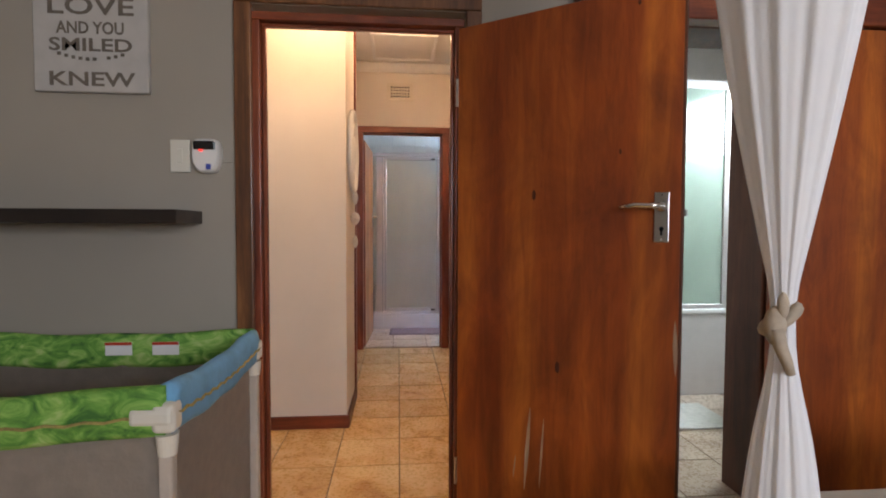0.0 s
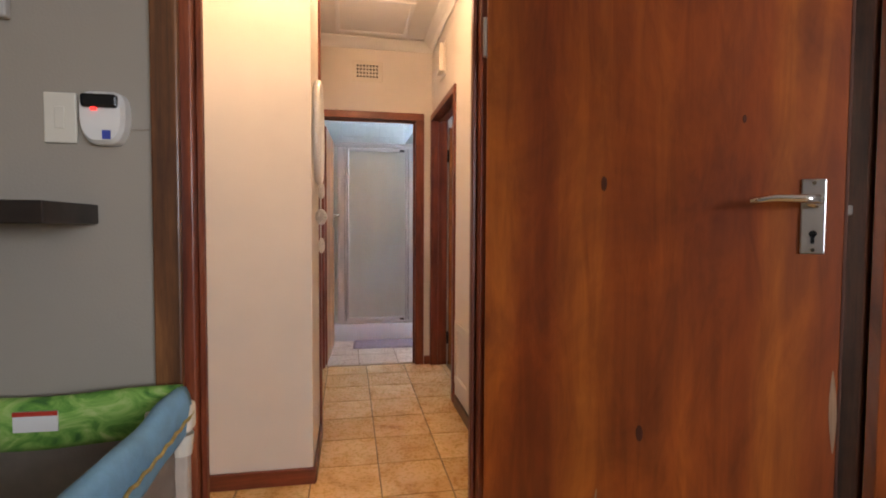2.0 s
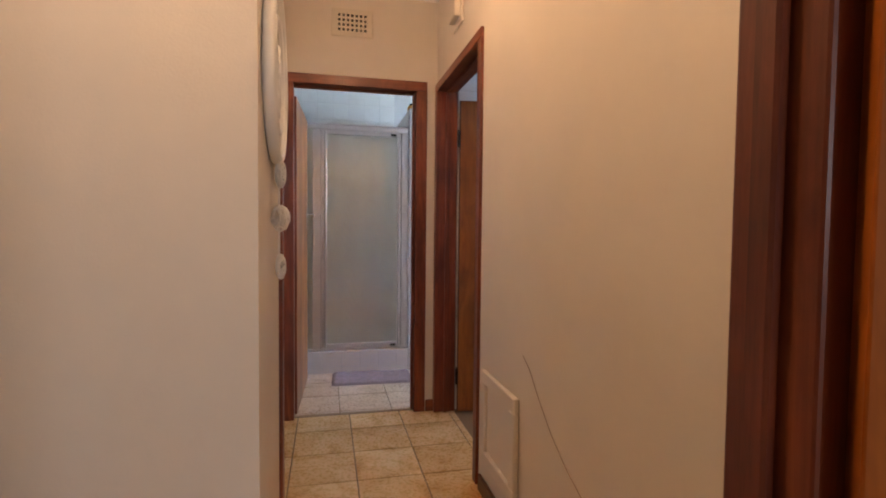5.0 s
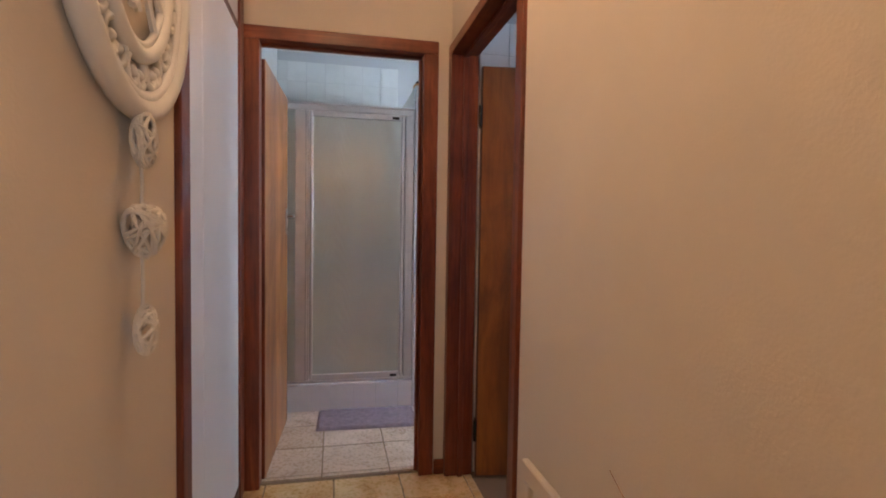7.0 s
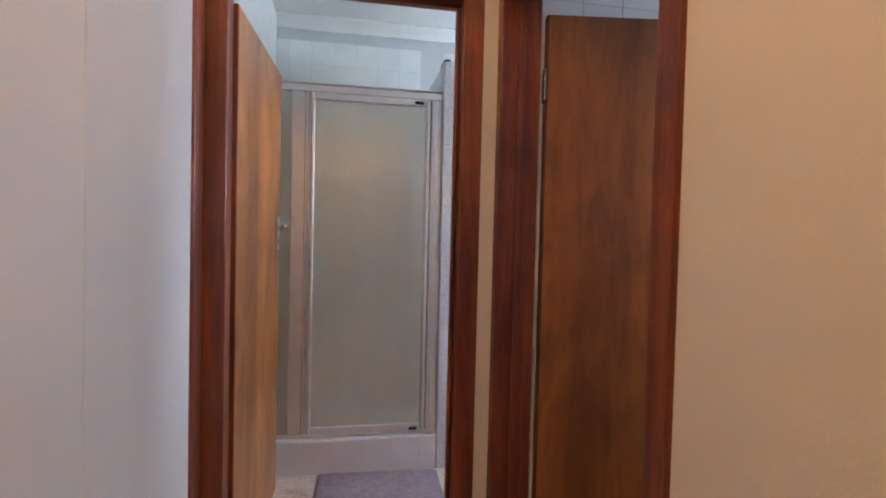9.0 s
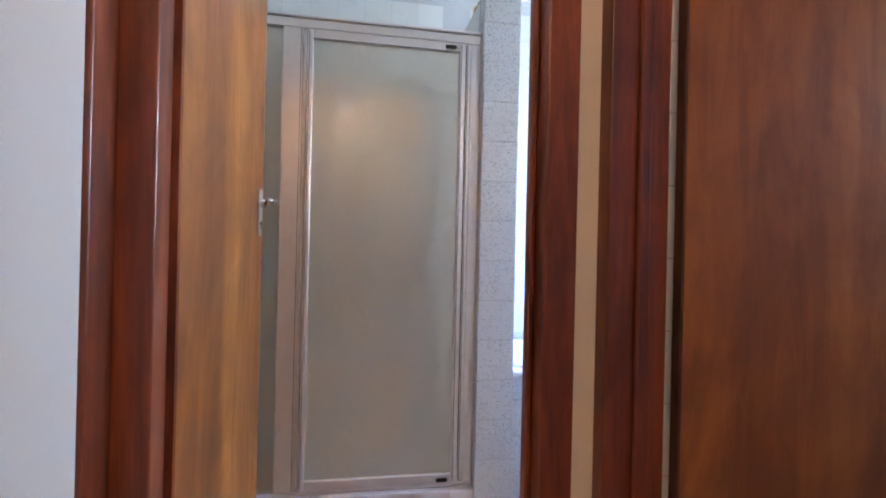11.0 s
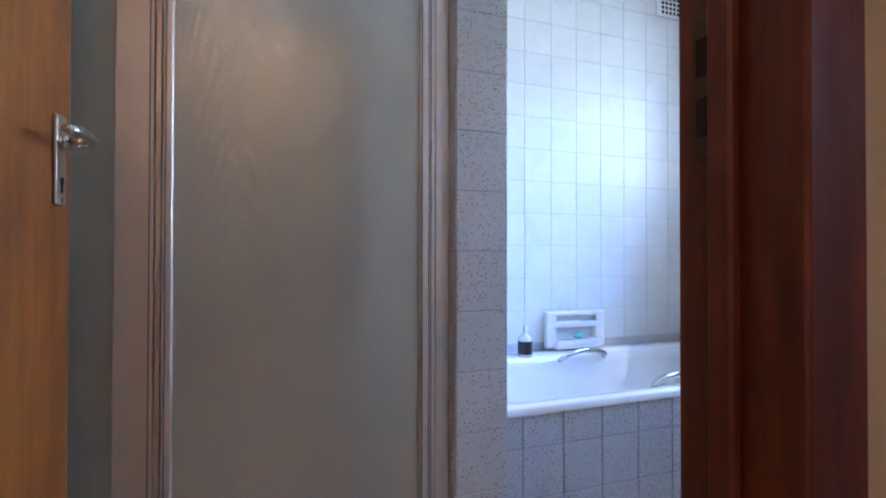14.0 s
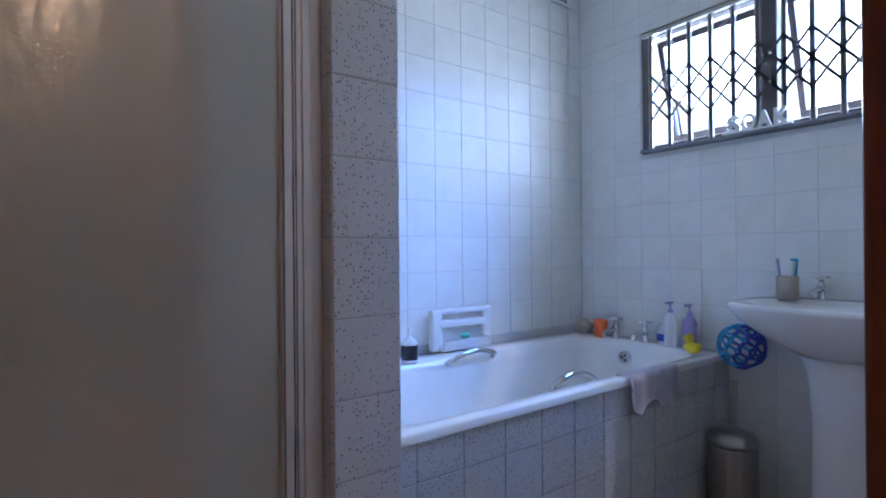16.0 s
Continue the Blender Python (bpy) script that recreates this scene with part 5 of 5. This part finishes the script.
def lattice_ball():
    t = thing("lattice_ball", "blue openwork rubber ball wedged under the basin", "toy ball", (2.35, 5.955, 0.665), 20)
    for name, sign, m in (("light_half", 1, M["sky_blue"]), ("dark_half", -1, M["navy"])):
        bm = bmesh.new()
        bmesh.ops.create_icosphere(bm, subdivisions=2, radius=0.086)
        dual = bmesh.new()
        for e in bm.edges:
            if len(e.link_faces) == 2:
                a, b = (f.calc_center_median().normalized() * 0.086 for f in e.link_faces)
                mid = (a + b) / 2
                if (mid.y + 0.35 * mid.x > 0) == (sign > 0):
                    tube(dual, [a, b], 0.0062, 6)
        bm.free()
        part(name, dual, m, t, "lighter blue half" if sign > 0 else "dark blue half")


lattice_ball()
bn = thing("pedal_bin", "brushed steel pedal bin beside the bath", "bin", (2.255, 5.950, BF))
bm = bmesh.new()
lathe(bm, [(0.086, 0), (0.088, 0.01), (0.088, 0.29), (0.086, 0.295)], n=32)
part("body", bm, M["bin_steel"], bn, smooth=False)
bm = bmesh.new()
lathe(bm, [(0.090, 0.297), (0.091, 0.315), (0.080, 0.338), (0.045, 0.352), (0.005, 0.356)], n=32)
part("lid", bm, M["bin_steel"], bn, smooth=True)
part("base_ring", lathe(bmesh.new(), [(0.091, 0.0), (0.092, 0.014), (0.089, 0.018)], n=32), M["black"], bn)
part("pedal", boxes(((-0.12, -0.02, 0.008), (-0.085, 0.02, 0.016)), bevel=0.003), M["black"], bn)
sk = thing("letter_sign", "white wooden SOAK letters standing in the window", "letters", (2.478, 5.925, 1.542))
for i, ch in enumerate("SOAK"):
    words("letter", ch, 0.095, M["plastic"], sk, pose(-0.05, 0.085 - 0.058 * i, 0.0, 90, 0, -90), 0.008, 0.055, 0.003)
part("base", boxes(((-0.060, -0.13, -0.006), (-0.038, 0.13, 0.002)), bevel=0.002), M["plastic"], sk)
bottle("amber_pot", "small amber pot on the shower dividing wall", (0.66, 6.22, 2.156), [(0.035, 0), (0.04, 0.005), (0.04, 0.07), (0.03, 0.085)], M["amber"], "pot", cap=(0.022, 0.02), capmat=M["black"])
backdrop = bpy.data.materials.new("bright_sky")
backdrop.use_nodes = True
nd = backdrop.node_tree.nodes["Principled BSDF"]
nd.inputs["Base Color"].default_value = (0.8, 0.85, 0.9, 1)
nd.inputs["Emission Color"].default_value = (0.86, 0.94, 1.0, 1)
nd.inputs["Emission Strength"].default_value = 3.0
structure("backdrop_sky", boxes(((9.0, -2, -2), (9.1, 16, 9))), backdrop, "bright hazy white sky outside the window", "sky")
structure("ground", boxes(((-60, -60, -0.4), (60, 60, -0.14))), M["stone"], "bare ground outside the house", "ground")

# ---- tiles, last ----


def tile_mesh(name, w, h, t, material, bevel=0.0012):
    """A pillow-edged tile lying in x, y with its face up."""
    bm = bmesh.new()
    lo = [bm.verts.new((sx * w / 2, sy * h / 2, 0)) for sx, sy in ((-1, -1), (1, -1), (1, 1), (-1, 1))]
    mid = [bm.verts.new((sx * w / 2, sy * h / 2, t - bevel * 0.6)) for sx, sy in ((-1, -1), (1, -1), (1, 1), (-1, 1))]
    hi = [bm.verts.new((sx * (w / 2 - bevel), sy * (h / 2 - bevel), t)) for sx, sy in ((-1, -1), (1, -1), (1, 1), (-1, 1))]
    for a, b in ((lo, mid), (mid, hi)):
        for i in range(4):
            bm.faces.new((a[i], a[(i + 1) % 4], b[(i + 1) % 4], b[i]))
    bm.faces.new(hi)
    return mesh_of(name, bm, material)


def spans(a, b, first, pitch, gap):
    """Cuts a..b at first + k * pitch into pieces with joints between them."""
    k = math.floor((a - first) / pitch)
    out = []
    while first + k * pitch < b:
        s, e = max(a, first + k * pitch + gap / 2), min(b, first + (k + 1) * pitch - gap / 2)
        if e - s > 0.012:
            out.append((s, e))
        k += 1
    return out


def tiles(parent, us, vs, at, material, t=0.0018, name="tile", skip=None, tilt=0.0):
    """Tiles on the grid us x vs; at(u, v) gives the pose of a tile's middle."""
    made = {}
    for u0, u1 in us:
        for v0, v1 in vs:
            if skip and skip(u0, u1, v0, v1):
                continue
            key = (round(u1 - u0, 3), round(v1 - v0, 3))
            if key not in made:
                made[key] = tile_mesh(name, *key, t, material)
            ob = new(name, made[key])
            ob.parent = parent
            ob.matrix_world = at((u0 + u1) / 2, (v0 + v1) / 2) @ pose(0, 0, random.uniform(-0.0004, 0.0004), random.uniform(-tilt, tilt), random.uniform(-tilt, tilt), 0)


P, PZ = 0.148, 0.156
rows_z = spans(BF, CEIL - 0.07, 1.275, PZ, 0.0022)
passage_floor = tagged(new("floor_passage"), "amber and tan clay-look floor tiles with dark joints", "floor", kind="structure")
tiles(passage_floor, spans(-1.4, 0.735, 0.075, 0.311, 0.006), spans(2.09, 5.0, 3.525, 0.309, 0.006), lambda u, v: pose(u, v, -0.005), M["floor_tile"], 0.007, "floor_tile", lambda a, b, c, d: b < -0.3 and c > 3.1, 0.10)
tiles(bpy.data.objects["floor_ensuite"], spans(1.2, 2.69, 1.3, 0.331, 0.006), spans(2.09, 3.47, 2.2, 0.331, 0.006), lambda u, v: pose(u, v, -0.005), M["bath_floor_tile"], 0.007, "floor_tile", None, 0.10)
tiles(bath_floor, spans(-0.37, 2.45, 0.018, 0.331, 0.006), spans(5.03, 6.04, 5.37, 0.309, 0.006), lambda u, v: pose(u, v, BF - 0.006), M["bath_floor_tile"], 0.007, "floor_tile", None, 0.10)
tiles(bath_back, spans(0.746, 2.457, 1.918, P, 0.0022), [r for r in rows_z if r[0] > 0.6 and r[0] < 2.5], lambda u, v: pose(u, 6.834, v, 90, 0, 0), M["white_tile"], tilt=0.03)
tiles(bath_back, spans(-0.375, 0.588, 1.918, P, 0.0022), [r for r in rows_z if r[0] > 1.75 and r[0] < 2.5], lambda u, v: pose(u, 6.834, v, 90, 0, 0), M["white_tile"], tilt=0.03)
tiles(bath_window_wall, spans(5.08, 6.829, 5.873, P, 0.0022), [(a, min(b, 1.498)) for a, b in rows_z if a < 1.47], lambda u, v: pose(2.461, u, v, 90, 0, -90), M["white_tile"], skip=lambda a, b, c, d: b > 6.09 and d < 0.6, tilt=0.03)
beside = [(max(a, 1.50), min(b, 2.118)) for a, b in rows_z if b > 1.53 and a < 2.09]
for u0, u1 in ((6.457, 6.829), (5.08, 5.322)):
    tiles(bath_window_wall, spans(u0, u1, 5.873, P, 0.0022), beside, lambda u, v: pose(2.461, u, v, 90, 0, -90), M["white_tile"], tilt=0.03)
tiles(bath_window_wall, spans(5.08, 6.829, 5.873, P, 0.0022), [(max(a, 2.122), b) for a, b in rows_z if b > 2.14], lambda u, v: pose(2.461, u, v, 90, 0, -90), M["white_tile"], tilt=0.03)
tiles(divider, [(0.594, 0.740)], spans(BF, 2.148, 0.928, 0.158, 0.003), lambda u, v: pose(u, 5.917, v, 90, 0, 0), M["grey_tile"], 0.003)
tiles(divider, [(5.9185, 5.968)], spans(BF, 2.148, 0.928, 0.158, 0.003), lambda u, v: pose(0.593, u, v, 90, 0, -90), M["grey_tile"], 0.003)
tiles(divider, spans(5.925, 6.82, 5.925, P, 0.0022), spans(RIM, 2.148, 0.928, 0.158, 0.004), lambda u, v: pose(0.741, u, v, 90, 0, 90), M["white_tile"])
tiles(divider, spans(5.998, 6.82, 5.925, P, 0.0022), spans(1.75, 2.148, 0.928, 0.158, 0.004), lambda u, v: pose(0.593, u, v, 90, 0, -90), M["white_tile"])
tiles(divider, [(0.594, 0.740)], spans(5.918, 6.82, 5.925, P, 0.0022), lambda u, v: pose(u, v, 2.149), M["white_tile"])
tiles(bath_panel, spans(0.746, 2.456, 0.868, 0.1465, 0.004), spans(BF, RIM - 0.027, RIM - 0.037 - 0.09, PZ, 0.004), lambda u, v: pose(u, BY + 0.011, v, 90, 0, 0), M["grey_tile"], 0.003)
hob = structure("shower_hob", boxes(((-0.38, 5.925, 0.0), (0.590, 6.03, 0.175))), M["grout"], "low pale tiled shower step", "shower step")
tiles(hob, spans(-0.378, 0.589, 0.05, P, 0.0022), [(BF + 0.001, 0.1735)], lambda u, v: pose(u, 5.926, v, 90, 0, 0), M["pale_tile"], 0.005)
tiles(hob, spans(-0.378, 0.589, 0.05, P, 0.0022), [(5.923, 6.03)], lambda u, v: pose(u, v, 0.174), M["pale_tile"], 0.005)
structure("shower_tray", boxes(((-0.38, 6.031, 0.0), (0.590, 6.83, 0.06))), M["pale_tile"], "pale shower floor", "shower floor")
side_wall = structure("wall_side_room_north", boxes(((0.745, 4.955, 0), (2.39, 4.968, CEIL))), M["grey_grout"], "grey-white tiled wall of the side room")
tiles(side_wall, spans(0.75, 1.25, 0.75, P, 0.003), [r for r in rows_z if r[0] < 2.2], lambda u, v: pose(u, 4.954, v, 90, 0, 0), M["white_tile"], 0.003)
